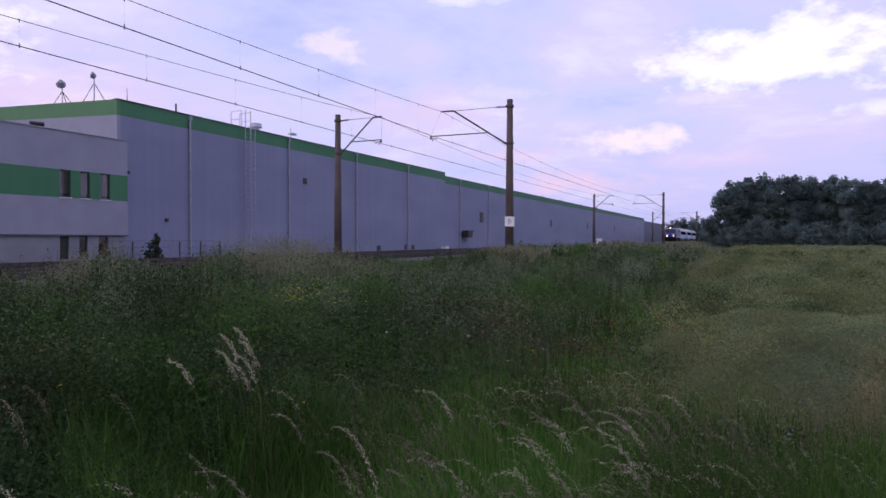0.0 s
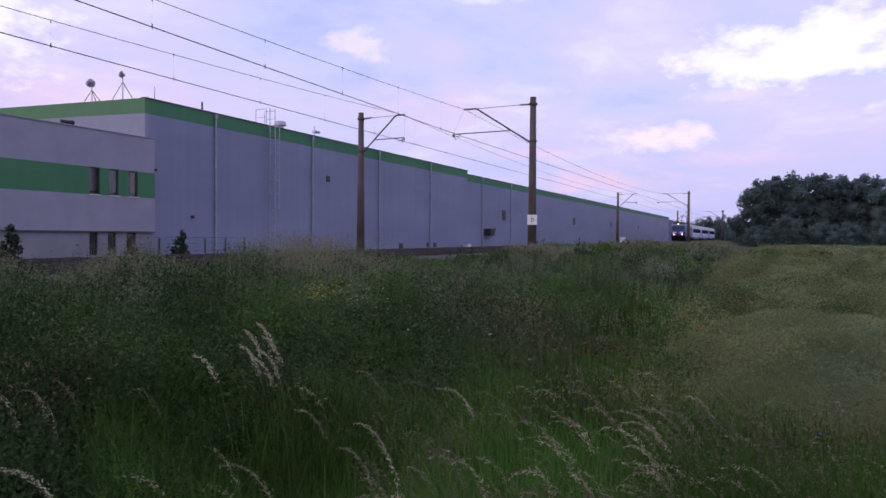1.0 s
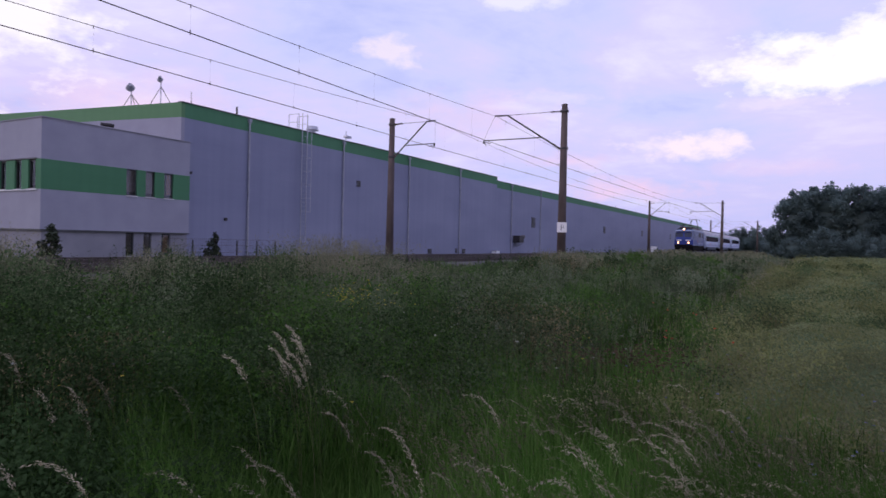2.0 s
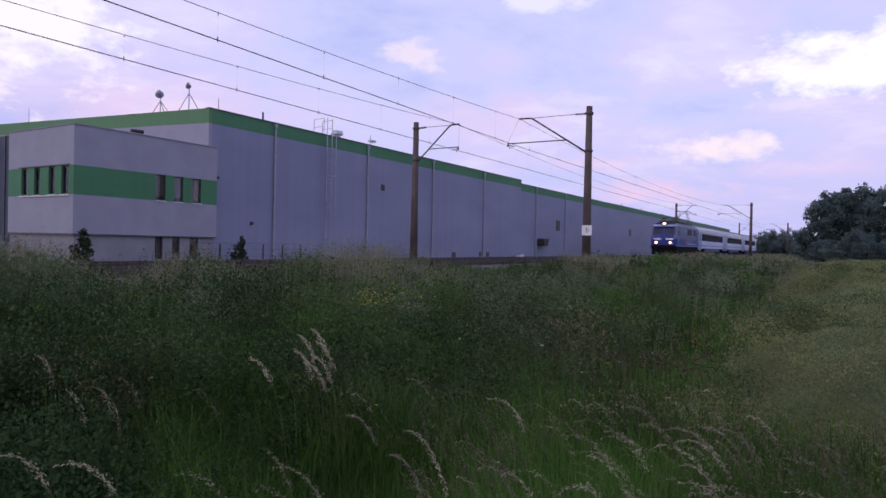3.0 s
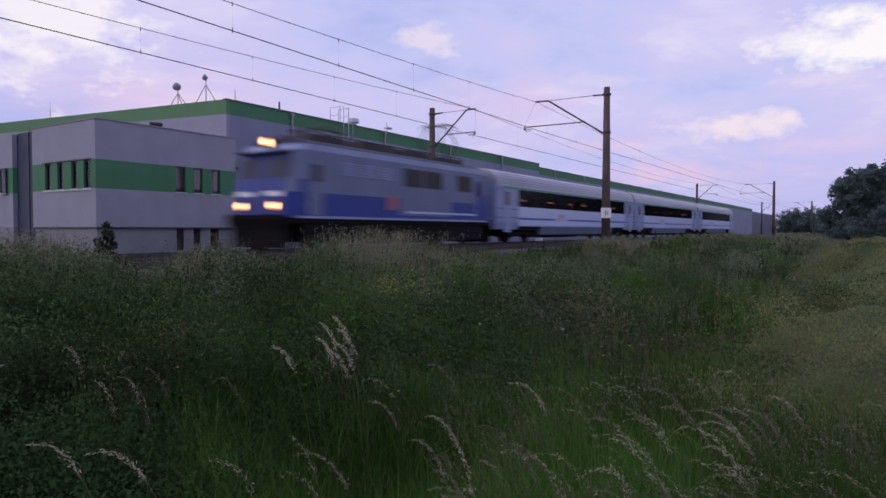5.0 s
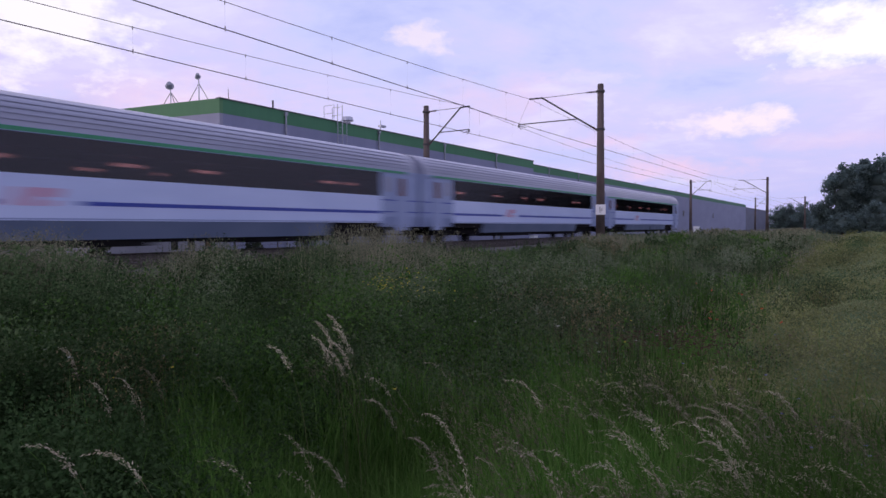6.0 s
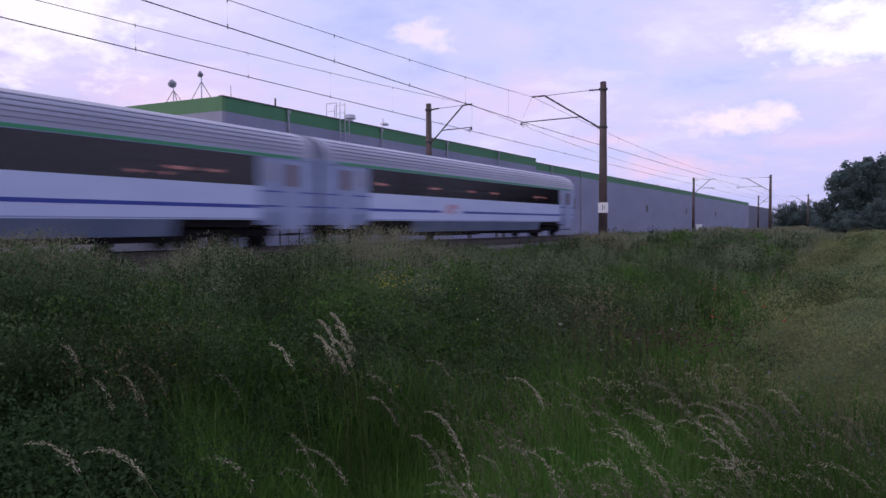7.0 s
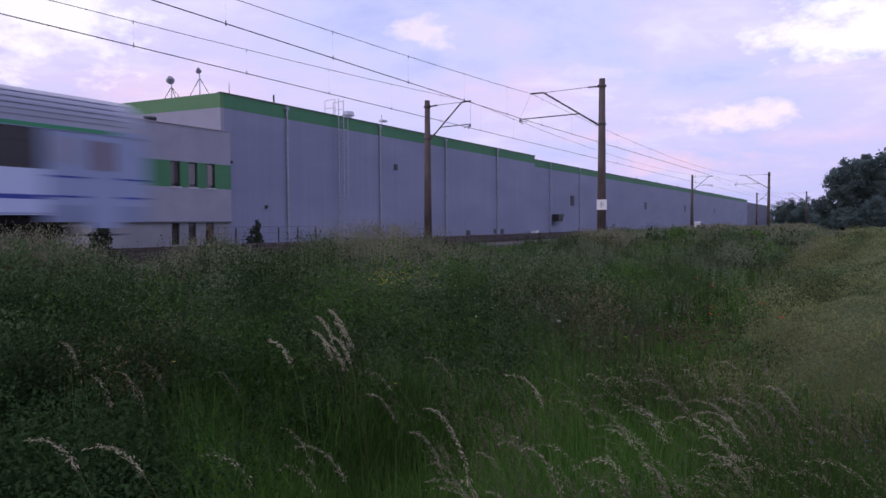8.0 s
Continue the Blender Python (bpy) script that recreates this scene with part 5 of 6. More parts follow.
def build_field():
    # the closed canopy below the leaves
    rr, aa = np.meshgrid(5.4 * (190 / 5.4) ** np.linspace(0, 1, 330), np.radians(np.linspace(-16, 10, 240)), indexing="ij")
    x, y = -rr * np.sin(aa), rr * np.cos(aa)
    z = ground_z(x, y) + field_top(x, y) * 0.74 + rng.normal(0, 0.012, x.shape) - 0.5 * smooth_step(0.25, -0.35, x - edge_x(y))
    n, m = x.shape
    i = (np.arange(n - 1)[:, None] * m + np.arange(m - 1)).ravel()
    tris = np.concatenate([np.stack([i, i + m, i + m + 1], 1), np.stack([i, i + m + 1, i + 1], 1)])
    stuff("field_canopy", (np.stack([x, y, z], -1).reshape(-1, 3), tris), M_CANOPY, "closed soft canopy of the green field crop", "crop")
    x, y, r = strew(320000, 4.0, 190, -16, 13)
    keep = (x > edge_x(y) + rng.normal(0, 0.25, len(x))) & (y < 185) & (r > 4.8 + rng.normal(0, 0.5, len(x)))
    x, y, r = x[keep], y[keep], r[keep]
    top = field_top(x, y)
    z = ground_z(x, y) + top * (1 - 0.3 * rng.random(len(x)) ** 1.5)
    turn = rng.uniform(0, 2 * np.pi, len(x))
    way = unit(np.stack([np.cos(turn), np.sin(turn), rng.normal(0.32, 0.4, len(x))], 1))
    size = (0.018 + 0.0025 * r) * rng.uniform(0.5, 1.4, len(x))
    stuff("field_crop", leaf_arrays(np.stack([x, y, z], 1), way, size, size * 0.28), M_CROP, "low bushy yellow-green field crop in soft clumps", "crop")
    x, y, r = strew(9000, 3.4, 40, -16, 14)
    keep = (x > edge_x(y) - 0.6) & (value_noise(x, y, 1.3, 31) > 0.45)
    x, y, r = x[keep], y[keep], r[keep]
    stuff("field_grass", blade_arrays(on_ground(x, y), rng.uniform(0.35, 0.62, len(x)), 0.003 + 0.0008 * r, np.abs(rng.normal(0.25, 0.15, len(x)))), M_STALK, "thin pale grass stalks standing in the crop", "grass")


def build_surroundings():
    """The same plants behind and beside the viewpoint, more coarsely."""
    x, y, r = strew(42000, 0.9, 45, 70, 346)
    field = x > edge_x(np.abs(y))
    side = (x > -11.2) & ~(field & (r > 5))
    x, y, r = x[side], y[side], r[side]
    h = (0.16 + 0.42 * value_noise(x, y, 1.0, 1) + rng.normal(0, 0.08, len(x))).clip(0.1, 0.75) * np.clip(r / 2.2, 0.3, 1)
    stuff("trodden_grass", blade_arrays(on_ground(x, y), h, 0.008 + 0.002 * r, np.abs(rng.normal(0.4, 0.28, len(x)))), M_GRASS, "green meadow grass round the viewpoint", "grass")
    r = 2.4 * np.sqrt(rng.random(9000))
    a = rng.uniform(0, 2 * np.pi, len(r))
    x, y = r * np.cos(a), r * np.sin(a)
    stuff("flattened_grass", blade_arrays(on_ground(x, y), rng.uniform(0.07, 0.24, len(x)), 0.012, np.abs(rng.normal(0.6, 0.3, len(x)))), M_GRASS, "short flattened grass under the viewpoint", "grass")
    x, y, r = strew(5000, 3.0, 60, 70, 176)
    keep = (x < edge_x(np.abs(y)) - 0.3) & (x > -10.9)
    x, y, r = x[keep], y[keep], r[keep]
    h = (0.2 + 0.6 * value_noise(x, y, 1.2, 9)).clip(0.15, 0.9)
    stuff("bank_weeds", weed_arrays(x, y, r, h, 10, 0.07 + 0.006 * r), M_WEED, "dark leafy weeds along the railway bank", "weeds")
    rr, aa = np.meshgrid(5.2 * (230 / 5.2) ** np.linspace(0, 1, 90), np.radians(np.linspace(-170, -16, 150)), indexing="ij")
    x, y = -rr * np.sin(aa), rr * np.cos(aa)
    z = ground_z(x, y) + field_top(x, y) * 0.75 - 0.5 * smooth_step(0.3, -0.4, x - edge_x(np.abs(y)))
    n, m = x.shape
    i = (np.arange(n - 1)[:, None] * m + np.arange(m - 1)).ravel()
    tris = np.concatenate([np.stack([i, i + m, i + m + 1], 1), np.stack([i, i + m + 1, i + 1], 1)])
    stuff("crop_canopy", (np.stack([x, y, z], -1).reshape(-1, 3), tris), M_CANOPY, "soft green crop of the wider field", "crop")


def build_seeding_grass():
    """Fine brownish grass gone to seed at the foot of the bank and the field's corner."""
    x, y, r = strew(5200, 2.4, 8.5, -12, 46)
    keep = value_noise(x, y, 0.8, 61) + 0.25 * smooth_step(22, 8, np.degrees(np.arctan2(-x, y))) > 0.60
    x, y, r = x[keep], y[keep], r[keep]
    n = len(x)
    h = rng.uniform(0.32, 0.66, n)
    base = on_ground(x, y)
    turn = rng.normal(math.pi + 0.35, 0.5, n)
    lean = np.abs(rng.normal(0.35, 0.15, n))
    blades = blade_arrays(base, h, 0.0022 + 0.0003 * r, lean, turn)
    k = 16
    u = rng.uniform(0.72, 1.0, (n, k))
    d = np.stack([np.cos(turn), np.sin(turn)], 1)[:, None, :]
    out = (h * lean)[:, None] * (0.28 + 0.72 * (u - 0.58) / 0.42)
    rise = h[:, None] * (0.58 + (0.42 - 0.25 * lean[:, None]) * (u - 0.58) / 0.42)
    at = base[:, None, :] + np.concatenate([d * out[..., None], rise[..., None]], -1) + rng.normal(0, 0.006, (n, k, 3))
    way = unit(np.concatenate([np.broadcast_to(d, (n, k, 2)) * 0.7, np.full((n, k, 1), 0.35)], -1) + rng.normal(0, 0.4, (n, k, 3)))
    size = np.repeat(0.010 + 0.0014 * r, k) * rng.uniform(0.6, 1.4, n * k)
    stuff("seeding_grass", joined(blades, leaf_arrays(at.reshape(-1, 3), way.reshape(-1, 3), size, size * 0.3)), M_SEED, "fine brownish-beige grass gone to seed", "grass")


def plume_arrays(az, tip_z, r, droop, turn, grains=200):
    """One tall grass that leans with the wind: a stalk that bows towards its tip, and spikelets along its upper end."""
    a = math.radians(az)
    tip = np.array([-r * math.sin(a), r * math.cos(a), tip_z])
    d = np.array([math.cos(turn), math.sin(turn), 0.0])
    reach = 0.10 + 1.5 * droop
    foot = tip - d * reach
    foot[2] = float(ground_z(foot[0], foot[1]))
    h = tip[2] - foot[2]
    s = np.linspace(0, 1, 14)[:, None]
    line = foot + d * (reach * s ** 2.6) + np.array([0, 0, 1.0]) * h * (1 - (1 - s) ** 1.35)
    line[:, 2] -= droop * 0.45 * np.clip((s[:, 0] - 0.75) / 0.25, 0, 1) ** 2
    w = np.linspace(0.0030, 0.0011, 14)[:, None]
    across = unit(np.cross(d, (0, 0, 1.0)))
    v = np.concatenate([line - across * w, line + across * w])
    i = np.arange(13)[:, None]
    stalk = (v, np.concatenate([i + [0, 1, 15], i + [0, 15, 14]]))
    start = 1 - min(0.5, 0.30 / max(h, 0.3))
    q = rng.beta(1.1, 1.4, grains)
    u = start + (1 - start) * q
    at = np.stack([np.interp(u, s[:, 0], line[:, k]) for k in range(3)], 1)
    along = unit(np.stack([np.interp(u + 0.03, s[:, 0], line[:, k]) - np.interp(u - 0.03, s[:, 0], line[:, k]) for k in range(3)], 1))
    # spikelets sit in loose bunches on short side branches that hang below the stalk
    knot = np.round(q * 9) / 9
    spread = (0.023 * (1 - knot) ** 0.6 + 0.003) * rng.uniform(0.2, 1.0, grains)
    off = rng.normal(size=(grains, 3)) * 0.7 - d * 0.25
    off[:, 2] -= 0.55
    at = at + unit(off) * spread[:, None]
    way = unit(along * 0.9 + rng.normal(0, 0.3, (grains, 3)) + (0, 0, -0.3))
    size = rng.uniform(0.008, 0.018, grains) * (0.85 + 0.09 * r)
    return stalk, leaf_arrays(at, way, size, size * 0.28, 0.05)


def build_plumes():
    heads, stalks = [], []
    rows = list(HEROES)
    # more of the same, thickest at the field's corner: azimuth, distance, droop, heading of the lean
    for k in range(64):
        az = rng.normal(11, 7) if k % 3 else rng.uniform(-9, 67)
        rows.append((az, None, rng.uniform(2.6, 5.2), rng.uniform(0.04, 0.20), rng.normal(0.35, 0.45)))
    for k in range(36):
        rows.append((rng.uniform(2, 40) if k % 3 else rng.uniform(2, 30), -rng.uniform(16.5, 23.5), rng.uniform(2.5, 3.3), rng.uniform(0.04, 0.2), rng.normal(0.35, 0.5)))
    for az, el, r, droop, turn in rows:
        tip = EYE.z + r * math.tan(radians(el)) if el is not None else rng.uniform(0.42, 0.74)
        st, gr = plume_arrays(az, tip, r, droop, turn + math.pi, 170 if el is not None else 80)
        stalks.append(st)
        heads.append(gr)
    stuff("seed_heads", joined(*heads), M_STRAW, "pale dry nodding seed heads of tall grasses", "grass")
    stuff("grass_stalks", joined(*stalks), M_STALK, "thin straw-coloured stalks of tall grasses", "grass")


HEROES = [
    (43.6, -7.5, 3.9, 0.07, 0.25), (42.1, -8.0, 3.9, 0.08, 0.2), (43.9, -8.7, 3.8, 0.08, 0.2), (42.3, -9.2, 3.8, 0.07, 0.35),
    (42.5, -7.0, 3.9, 0.07, 0.2), (47.7, -9.0, 3.9, 0.13, 0.15), (43.0, -9.7, 3.8, 0.09, 0.3), (62, -15.1, 3.1, 0.24, 0.4),
    (65.7, -14.4, 3.2, 0.16, 0.6), (45.8, -17.4, 3.2, 0.18, 0.3), (34.7, -20.7, 2.9, 0.26, -0.1), (27, -12.3, 4.0, 0.15, 0.1),
    (20.4, -14.9, 3.5, 0.15, 0.2), (19, -16, 3.4, 0.16, 0), (15.5, -12.3, 3.7, 0.14, 0.3), (14.2, -13.6, 3.6, 0.13, 0.2),
    (6.5, -12.1, 3.7, 0.12, 0.1), (12, -13.5, 3.5, 0.16, 0.2), (10.2, -13.1, 3.5, 0.17, 0.1), (8.8, -13.2, 3.6, 0.16, 0.3),
    (34.4, -15.4, 3.9, 0.1, 0.4), (39.4, -14.1, 4.0, 0.1, 0.5), (11.2, -14.4, 3.3, 0.15, 0.4), (13.2, -14.8, 3.3, 0.18, 0),
    (17.2, -14.4, 3.4, 0.13, 0.3), (63.2, -8.4, 5.0, 0.08, 0.2), (59.4, -10.9, 4.6, 0.1, 0.1), (57.7, -10.6, 4.8, 0.08, 0.4),
    (28.9, -22.2, 2.8, 0.06, 0.3), (61.3, -11.1, 4.6, 0.08, 0.2),
]


def blossom(name, rows, mat, label, petal, spread):
    """Flower heads strewn about given places: azimuth, distance, height, count, radius."""
    sets = []
    for az, r, z, count, rad in rows:
        a = radians(az)
        c = np.array([-r * math.sin(a), r * math.cos(a), 0])
        p = c + np.stack([rng.normal(0, rad, count), rng.normal(0, rad, count), z + rng.normal(0, spread, count)], 1)
        p = np.repeat(p, 5, 0)
        t = rng.uniform(0, 2 * np.pi, len(p))
        way = unit(np.stack([np.cos(t), np.sin(t), rng.uniform(0.1, 0.9, len(p))], 1))
        sets.append(leaf_arrays(p, way, petal * rng.uniform(0.7, 1.2, len(p)), petal * 0.8))
        # their stems
        q = p[::5]
        g = np.stack([q[:, 0], q[:, 1], ground_z(q[:, 0], q[:, 1])], 1)
        STEMS.append(blade_arrays(g, q[:, 2] - g[:, 2], 0.006, 0.02))
    stuff(name, joined(*sets), mat, label, "flowers")


STEMS = []


def build_flowers():
    blossom("yellow_flowers", [(36.4, 7.4, 0.98, 42, 0.20), (37.4, 7.2, 0.98, 30, 0.16), (35.2, 7.6, 0.86, 30, 0.24), (58.0, 4.9, 0.62, 8, 0.1), (5, 7, 0.42, 6, 1.2), (-3, 12, 0.5, 8, 2.0)],
            M_YELLOW, "small yellow flowers of a wild mustard", 0.017, 0.06)
    blossom("poppies", [(8.0, 11.5, 0.52, 2, 0.05), (9.8, 9.0, 0.42, 2, 0.04), (8.4, 10.2, 0.5, 1, 0.3), (-4.0, 9.0, 0.45, 2, 0.9), (3.0, 14, 0.5, 2, 1.5)], M_RED, "a few open red poppies", 0.03, 0.03)
    blossom("cornflowers", [(3.0, 4.6, 0.52, 10, 0.5), (-4.0, 4.6, 0.52, 12, 0.5), (-1.0, 4.0, 0.45, 8, 0.3), (14, 6.5, 0.5, 5, 0.6)], M_BLUE, "small blue cornflowers", 0.014, 0.05)
    blossom("pale_umbels", [(30, 9, 0.85, 18, 1.8), (45, 8, 0.8, 20, 2.0), (56, 8, 0.9, 30, 1.6), (20, 11, 0.8, 18, 1.6), (24, 7, 0.7, 26, 1.0), (62, 7, 0.7, 40, 1.0), (4, 6, 0.45, 24, 1.0)],
            M_WHITE, "pale greenish-white flower heads among the weeds", 0.020, 0.10)
    blossom("dock_seed", [(12.2, 7.0, 0.44, 220, 0.32), (11.2, 7.1, 0.44, 220, 0.32)], M_RUST, "rusty red-brown patch of seeding dock", 0.020, 0.09)
    stuff("flower_stems", joined(*STEMS), M_GRASS, "thin green stems of wild flowers", "stems")
    # a pale dried patch among the dark weeds and a fluffy dry shrub by the mast
    sets = []
    for az, r, z0, z1, rad, n in ((56.5, 5.6, 0.45, 0.85, 0.25, 900), (59.5, 4.9, 0.4, 0.8, 0.2, 500), (18.8, 20.5, 0.75, 1.25, 0.7, 500), (17.0, 22.0, 0.65, 1.1, 0.8, 300), (22.5, 10.5, 0.55, 0.98, 0.3, 300), (28.0, 8.2, 0.5, 0.8, 0.35, 160), (13.0, 24.0, 0.6, 0.95, 1.6, 300), (-8.8, 5.2, 0.5, 0.98, 0.07, 320), (18.6, 7.6, 0.45, 0.92, 0.16, 300), (20.2, 8.0, 0.4, 0.85, 0.2, 260), (24.5, 8.6, 0.5, 0.86, 0.25, 260), (16.0, 9.5, 0.4, 0.8, 0.3, 260)):
        a = radians(az)
        p = np.array([-r * math.sin(a), r * math.cos(a), 0]) + np.stack([rng.normal(0, rad, n), rng.normal(0, rad, n), rng.uniform(z0, z1, n)], 1)
        t = rng.uniform(0, 2 * np.pi, n)
        size = (0.014 + 0.0022 * r) * rng.uniform(0.6, 1.3, n)
        sets.append(leaf_arrays(p, unit(np.stack([np.cos(t), np.sin(t), rng.uniform(0.3, 2, n)], 1)), size, size * 0.35))
        g = np.stack([p[:, 0], p[:, 1], ground_z(p[:, 0], p[:, 1])], 1)
        sets.append(blade_arrays(g[::4], (p[:, 2] - g[:, 2])[::4], 0.003, 0.02))
    stuff("dried_weeds", joined(*sets), M_DRIED, "pale beige dried weed heads on the bank", "weeds")


M_PALEWEED = material("pale_weed_leaves", (0.124, 0.158, 0.091), (0.161, 0.189, 0.112), by="island", scale=0.6, rough=0.85, spec=0.05, third=(0.197, 0.220, 0.137), leaf=0.45)
build_meadow()
build_weeds()
build_field()
build_surroundings()
build_seeding_grass()
build_plumes()
build_flowers()


# ---- shrubs and trees ----
def crown_arrays(blobs, leaves, size, shell=0.5):
    """Leaves thick on the outside of many lumps: rows of x, y, z, radius."""
    blobs = np.asarray(blobs, float)
    share = blobs[:, 3] ** 2
    pick = rng.choice(len(blobs), leaves, p=share / share.sum())
    way = unit(rng.normal(size=(leaves, 3)))
    depth = 1 - shell * rng.random(leaves) ** 2.2
    p = blobs[pick, :3] + way * (blobs[pick, 3] * depth * rng.normal(1, 0.06, leaves))[:, None] * (1, 1, 0.86)
    face = unit(way * 0.6 + rng.normal(0, 0.6, (leaves, 3)) + (0, 0, -0.15))
    s = size * rng.uniform(0.6, 1.4, leaves)
    return leaf_arrays(p, face, s, s * 0.62, 0.1)


def core_arrays(blobs):
    """Rough lumps that close the crown behind its outer leaves."""
    bm = B()
    bmesh.ops.create_icosphere(bm, subdivisions=2, radius=1)
    v = np.array([p.co for p in bm.verts])
    t = np.array([[p.index for p in f.verts] for f in bm.faces])
    bm.free()
    sets = []
    for x, y, z, r in blobs:
        rough = 0.88 + 0.08 * np.sin(v[:, :1] * 7 + x) * np.sin(v[:, 1:2] * 8 + y) + rng.normal(0, 0.035, (len(v), 1))
        sets.append((np.array([x, y, z]) + v * rough * r * (1, 1, 0.86), t))
    return joined(*sets)


def build_tree(label, height, spread, seed, leaves=13000, low=0.0, category="tree"):
    """A broad-leaved tree: tapered trunk, limbs, and a crown of many small leaf clumps on each limb."""
    r = random.Random(seed)
    tree = thing("tree", label, category, group="clump of trees beyond the field")
    bm = tube(B(), (0, 0, -0.4), (0.1, 0, height * 0.35), 0.32, 0.22, 10)
    tube(bm, (0.1, 0, height * 0.34), (0.0, 0.2, height * 0.8), 0.22, 0.07, 8)
    clumps, cores = [], []
    for k in range(26):
        a, t = 2.4 * k + r.uniform(-0.5, 0.5), (k + r.random()) / 26
        z = height * (low + (0.90 - low) * t)
        reach = spread * math.sqrt(max(0.04, 1 - ((t - 0.38) / 0.64) ** 2)) * r.uniform(0.55, 0.85)
        rad = spread * r.uniform(0.20, 0.30) * (1.15 - 0.4 * t)
        c = Vector((reach * math.cos(a), reach * math.sin(a), z))
        tube(bm, (0.05, 0.05, max(0.12, t * 0.65) * height), c * 0.85 + Vector((0, 0, c.z * 0.15)), 0.09, 0.025, 6)
        for _ in range(11):
            d = Vector((r.gauss(0, 1), r.gauss(0, 1), r.gauss(0.25, 1))).normalized()
            clumps.append((*(c + d * rad * r.uniform(0.5, 1.05)), rad * r.uniform(0.35, 0.7)))
    cores += [(0, 0, height * 0.30, spread * 0.45), (0, 0, height * 0.50, spread * 0.48), (0, 0, height * 0.66, spread * 0.36)]
    part("trunk", bm, M_BARK, tree)
    crown = new("crown", tri_mesh("crown", *joined(crown_arrays(clumps, leaves, spread * 0.088, 0.95), core_arrays(cores)), M_HAZED_LEAF))
    crown.parent = tree
    return tree


def plant(tree, x, y, spin, scale, tall=1.0):
    return pose(x, y, float(ground_z(x, y)), 0, 0, spin) @ Matrix.Diagonal((scale, scale, scale * tall * 0.96, 1))


def build_trees():
    kinds = [build_tree("dark green broad-leaved tree with dense rounded crown", 15.0, 5.4, 1), build_tree("dark green broad-leaved tree with uneven crown", 14.5, 5.8, 2),
             build_tree("tall dark tree with domed leafy crown", 15.5, 5.0, 3)]
    spots = [(0, -1.5, 140, 20, 0.96), (1, 3.4, 142, 100, 1.05), (2, 8.6, 141, 200, 1.0), (0, 13.4, 144, 310, 1.01), (1, 18.6, 142, 45, 0.96), (2, 23.5, 141, 150, 0.89),
             (0, 29.0, 143, 250, 0.90), (1, 35.5, 145, 10, 0.95), (2, 42.0, 142, 80, 0.9), (0, 0.8, 147, 80, 1.03), (1, 6.0, 147, 130, 1.05), (1, 11.0, 148, 260, 1.02), (2, 16.0, 147, 60, 1.0), (0, 21.0, 147, 330, 0.97), (2, 26.0, 149, 20, 0.95), (1, 32.0, 149, 190, 0.95)]
    used = set()
    for k, x, y, spin, s in spots:
        m = plant(kinds[k], x, y, spin, s)
        if k not in used:
            kinds[k].matrix_basis = m
            used.add(k)
        else:
            keep = kinds[k].scale.copy()
            kinds[k].scale = (1, 1, 1)
            copy_thing(kinds[k], m)
            kinds[k].scale = keep
    bush = build_tree("dense dark field bush at the foot of the trees", 6.0, 3.2, 11, 6000, 0.05, "bush")
    first = True
    for x, y, spin, s, tall in ((3.0, 131, 0, 1.0, 1.0), (-1.8, 134, 140, 0.9, 0.8), (0.6, 131, 210, 0.8, 0.8), (5.2, 130, 20, 0.8, 0.8), (9.8, 130, 310, 0.8, 0.8), (7.4, 130, 90, 0.8, 0.9), (12.0, 131, 180, 0.9, 0.9), (17.5, 132, 240, 0.8, 1.0), (23, 131, 30, 0.9, 0.9), (-3.4, 133, 60, 0.5, 0.6),
                                (-4.6, 150, 200, 0.45, 0.7), (-8.4, 190, 40, 0.55, 0.8), (-6.4, 165, 300, 0.4, 0.7), (-11.0, 240, 120, 0.8, 0.8), (-20, 343, 100, 2.0, 1.05), (-26, 348, 10, 1.9, 1.1), (-14, 350, 220, 2.0, 1.0), (-31, 350, 160, 1.8, 1.1), (-8.5, 330, 130, 1.3, 0.9), (-23, 337, 75, 1.5, 0.8), (-16, 336, 40, 1.3, 0.8), (-2.5, 340, 190, 1.2, 0.8), (30, 133, 300, 1, 0.9)):
        m = plant(bush, x, y, spin, s, tall)
        if first:
            bush.matrix_basis, first = m, False
        else:
            keep = bush.scale.copy()
            bush.scale = (1, 1, 1)
            copy_thing(bush, m)
            bush.scale = keep


build_trees()


def build_shrub(x, y, z, height, spread, label, leaves=900, leaf=0.09, mat=None):
    r = random.Random(int(x * 100 + y))
    shrub = thing("shrub", label, "shrub", (x, y, z))
    bm, blobs = B(), []
    for k in range(9):
        a, t = r.uniform(0, 6.28), (k + 0.5) / 9
        c = (spread * 0.6 * math.cos(a) * (1.1 - 0.7 * t), spread * 0.6 * math.sin(a) * (1.1 - 0.7 * t), height * (0.15 + 0.75 * t))
        blobs.append((*c, spread * r.uniform(0.28, 0.5) * (1.15 - 0.5 * t)))
        tube(bm, (0, 0, -0.1), c, 0.025, 0.008, 5)
    part("stems", bm, M_BARK, shrub)
    leaf_ob = new("foliage", tri_mesh("foliage", *crown_arrays(blobs, leaves, leaf), mat or M_HEDGE))
    leaf_ob.parent = shrub


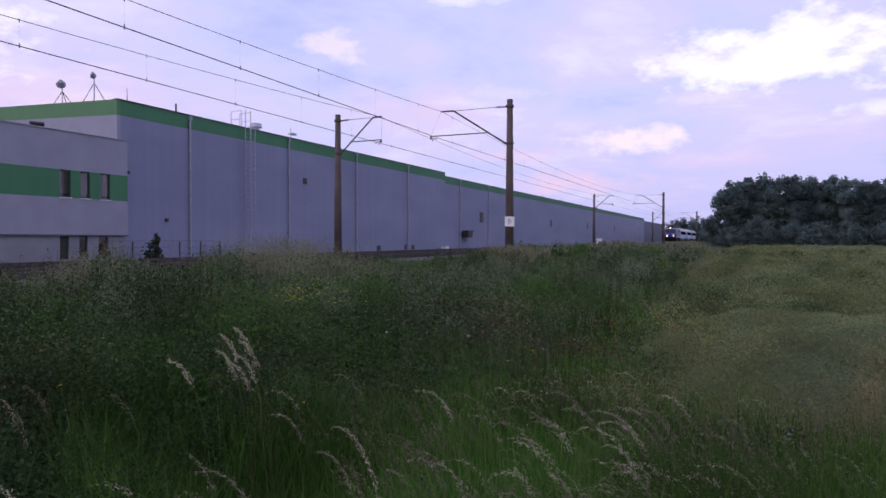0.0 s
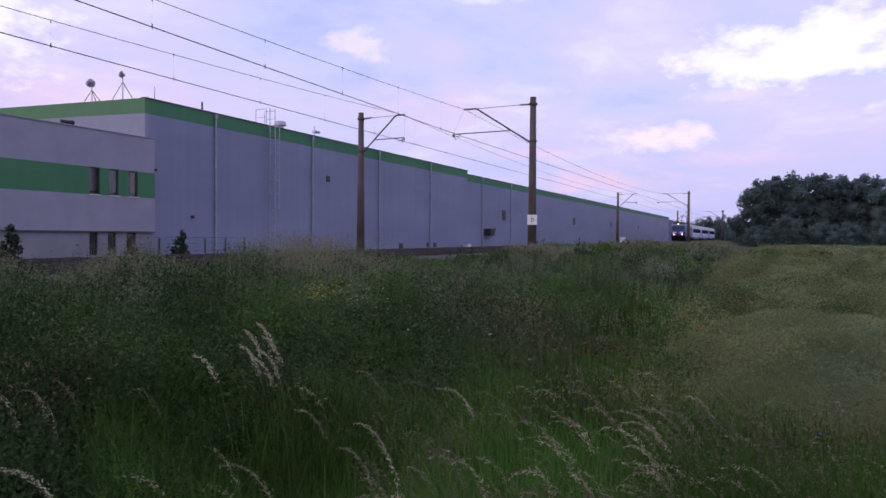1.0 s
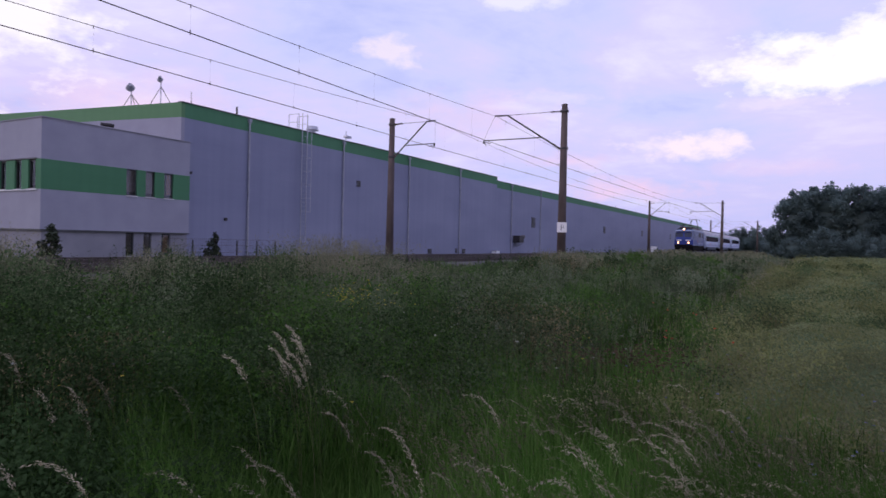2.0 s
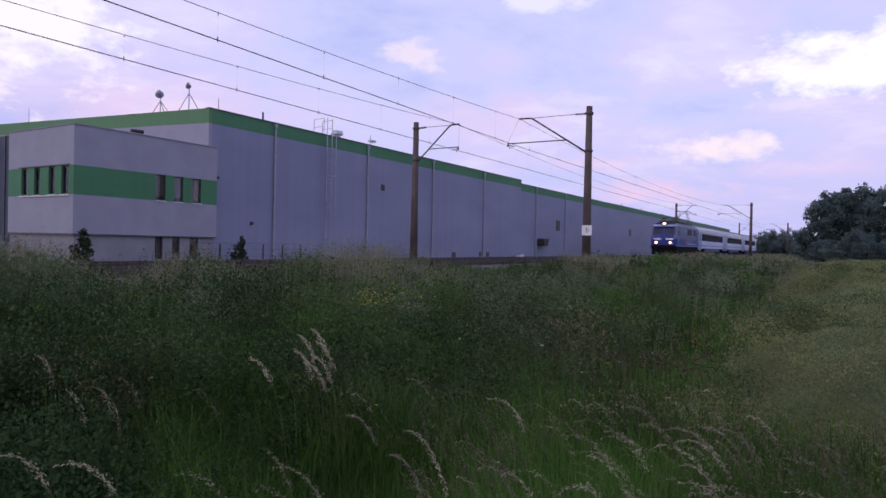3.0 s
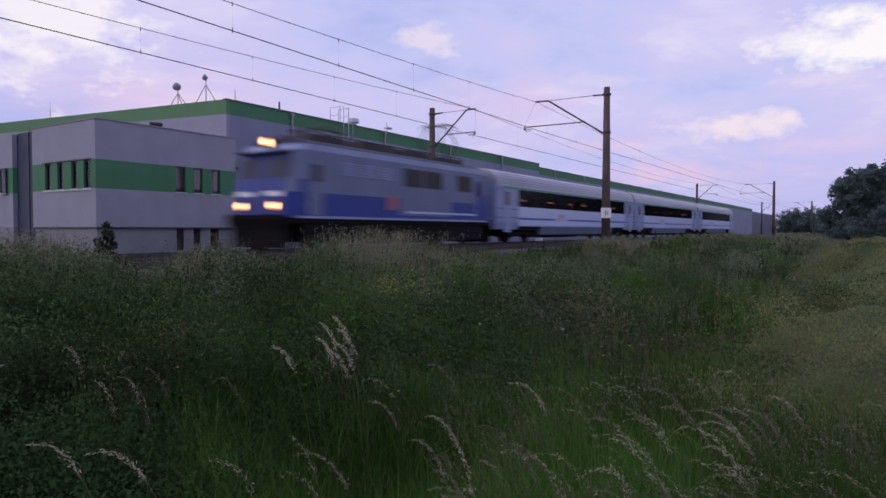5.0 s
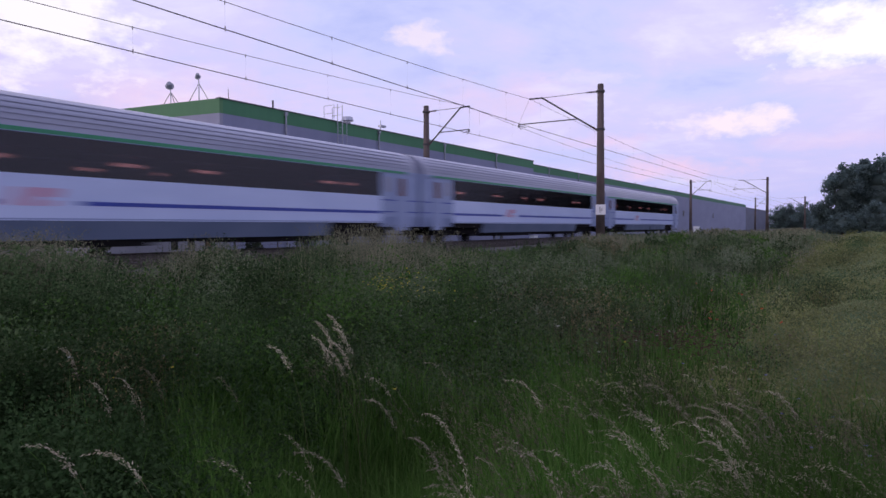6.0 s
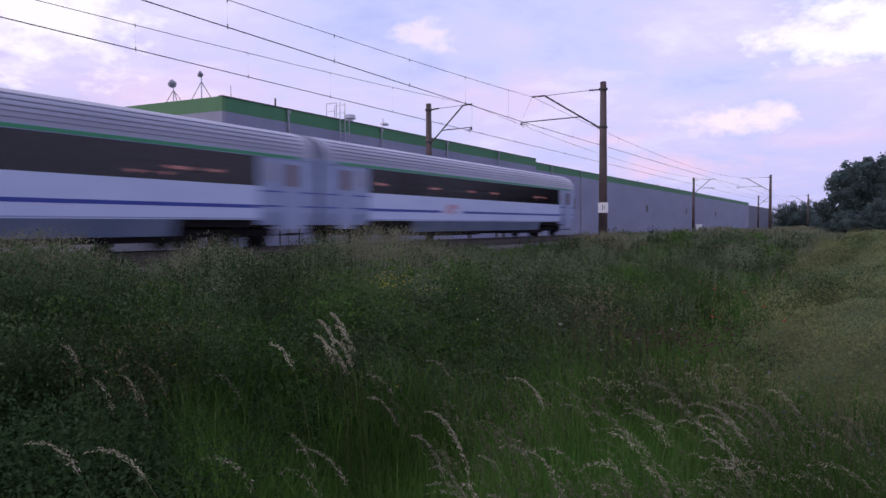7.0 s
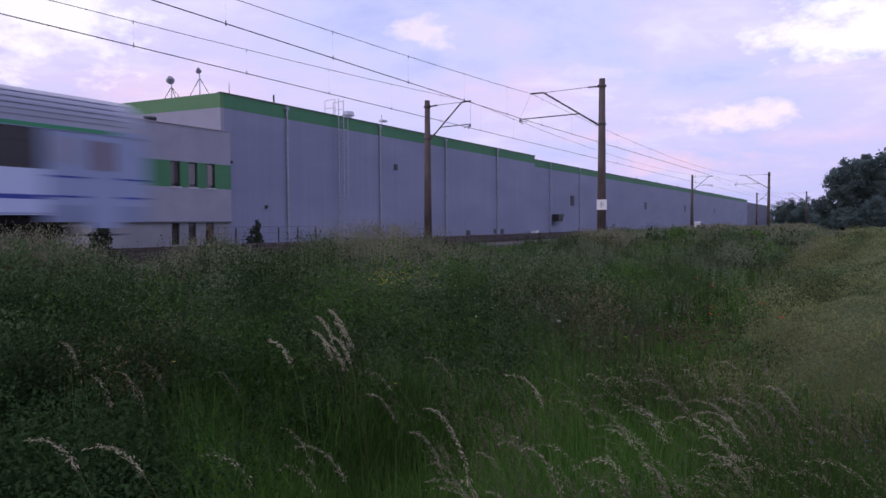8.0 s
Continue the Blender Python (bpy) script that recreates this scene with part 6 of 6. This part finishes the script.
def build_clumps():
    """Rounded weed clumps all over the bank, thick enough to shade one another."""
    for name, seed, n, mat, words in (("weed_clumps", 0, 430, M_WEED, "rounded dark green weed clumps on the bank"), ("nettle_clumps", 3, 420, M_WEED_SHADED, "weed clumps in a darker, shade-toned green on the bank"), ("pale_clumps", 5, 150, M_PALEWEED, "rounded greyish weed clumps on the bank"), ("fresh_clumps", 7, 160, M_GRASS, "fresh green leafy clumps on the bank"), ("field_clumps", 9, 270, M_TUFT, "rounded tufts standing above the field crop"), ("field_weeds", 11, 170, M_WEED, "darker green weeds in patches among the crop")):
        field = name.startswith("field")
        # these darker clumps carry painted shade over the bank
        if name == "nettle_clumps":
            # thickest near the foot of the bank, away from the field
            x, y, r = strew(n, 2.6, 30, 6, 70)
            away = smooth_step(44, 57, np.degrees(np.arctan2(-x, y)))
            keep = (x < edge_x(y) - 0.8) & (x > -10.4) & (r > 5.5 - 3.0 * away) & (rng.random(n) < 0.45 + 0.55 * away)
        elif name == "field_clumps":
            x, y, r = strew(n, 4.7, 60, -14, 9)
            keep = x > edge_x(y) + 0.5
        elif name == "field_weeds":
            x, y, r = strew(n, 6.5, 80, -14, 9)
            keep = (x > edge_x(y) + 0.4) & (value_noise(x, y, 3.0, 51) > 0.5)
        else:
            x, y, r = strew(n, 7.5 if name == "pale_clumps" else 5.0, 45, 4, 54 if name == "pale_clumps" else 70)
            keep = (x < edge_x(y) - 0.6) & (x > -10.6)
        sets = []
        for cx, cy, cr in zip(x[keep], y[keep], r[keep]):
            open_gap = float(crest_dip(cx, cy))
            rad = rng.uniform(0.22, 0.42) * (1 + 0.012 * cr) * (1 - 0.4 * open_gap)
            g = float(ground_z(cx, cy))
            blobs = [(cx + rng.normal(0, rad * 0.6), cy + rng.normal(0, rad * 0.6), g + rad * rng.uniform(0.5, 1.25 if field or cr > 11 else 1.9), rad * rng.uniform(0.5, 0.9)) for _ in range(5)]
            sets.append(crown_arrays(blobs, 560, (0.013 if field else 0.017) + (0.0018 if field else 0.0022) * cr))
        stuff(name, joined(*sets), mat, words, "weeds")


build_clumps()
build_shrub(-28.6, 25.2, 0.0, 2.0, 0.5, "small dark conifer shrub before the warehouse", 1300, 0.13)
build_shrub(-28.4, 16.15, 0.0, 2.1, 0.6, "small dark shrub before the office block", 1600, 0.13)
for az, r, h, s in ((52.6, 11.0, 0.85, 0.75), (43.6, 12.0, 0.75, 0.8), (35.2, 13.0, 0.75, 0.8), (38.0, 12.6, 0.7, 0.7), (63.5, 9.5, 0.95, 0.8), (66.5, 9.0, 1.0, 0.8), (61.9, 10.2, 0.85, 0.6)):
    sx, sy = -r * math.sin(radians(az)), r * math.cos(radians(az))
    build_shrub(sx, sy, float(ground_z(sx, sy)), h, s, "dark green bramble bush on the bank's crest", 1500, 0.085, M_WEED)


# ---- moving things ----
def motions():
    """The train comes in towards -y on the far track, braking a little, then runs on steadily."""
    rows = [(0, 190.5), (0.5, 171.0), (1, 151.8), (1.5, 133.0), (2, 114.8), (2.5, 97.2), (3, 79.9), (3.5, 63.0), (4, 46.6), (4.5, 30.4)]
    rows += [(5 + 0.5 * i, 14.8 - 15.95 * i) for i in range(7)]
    walk(LOCO, [(t, pose(FAR_X, nose + 8.2, RAIL_Z)) for t, nose in rows])
    for i, coach in enumerate(COACHES):
        walk(coach, [(t, pose(FAR_X, nose + 28.59 + 25.3 * i, RAIL_Z)) for t, nose in rows])


motions()
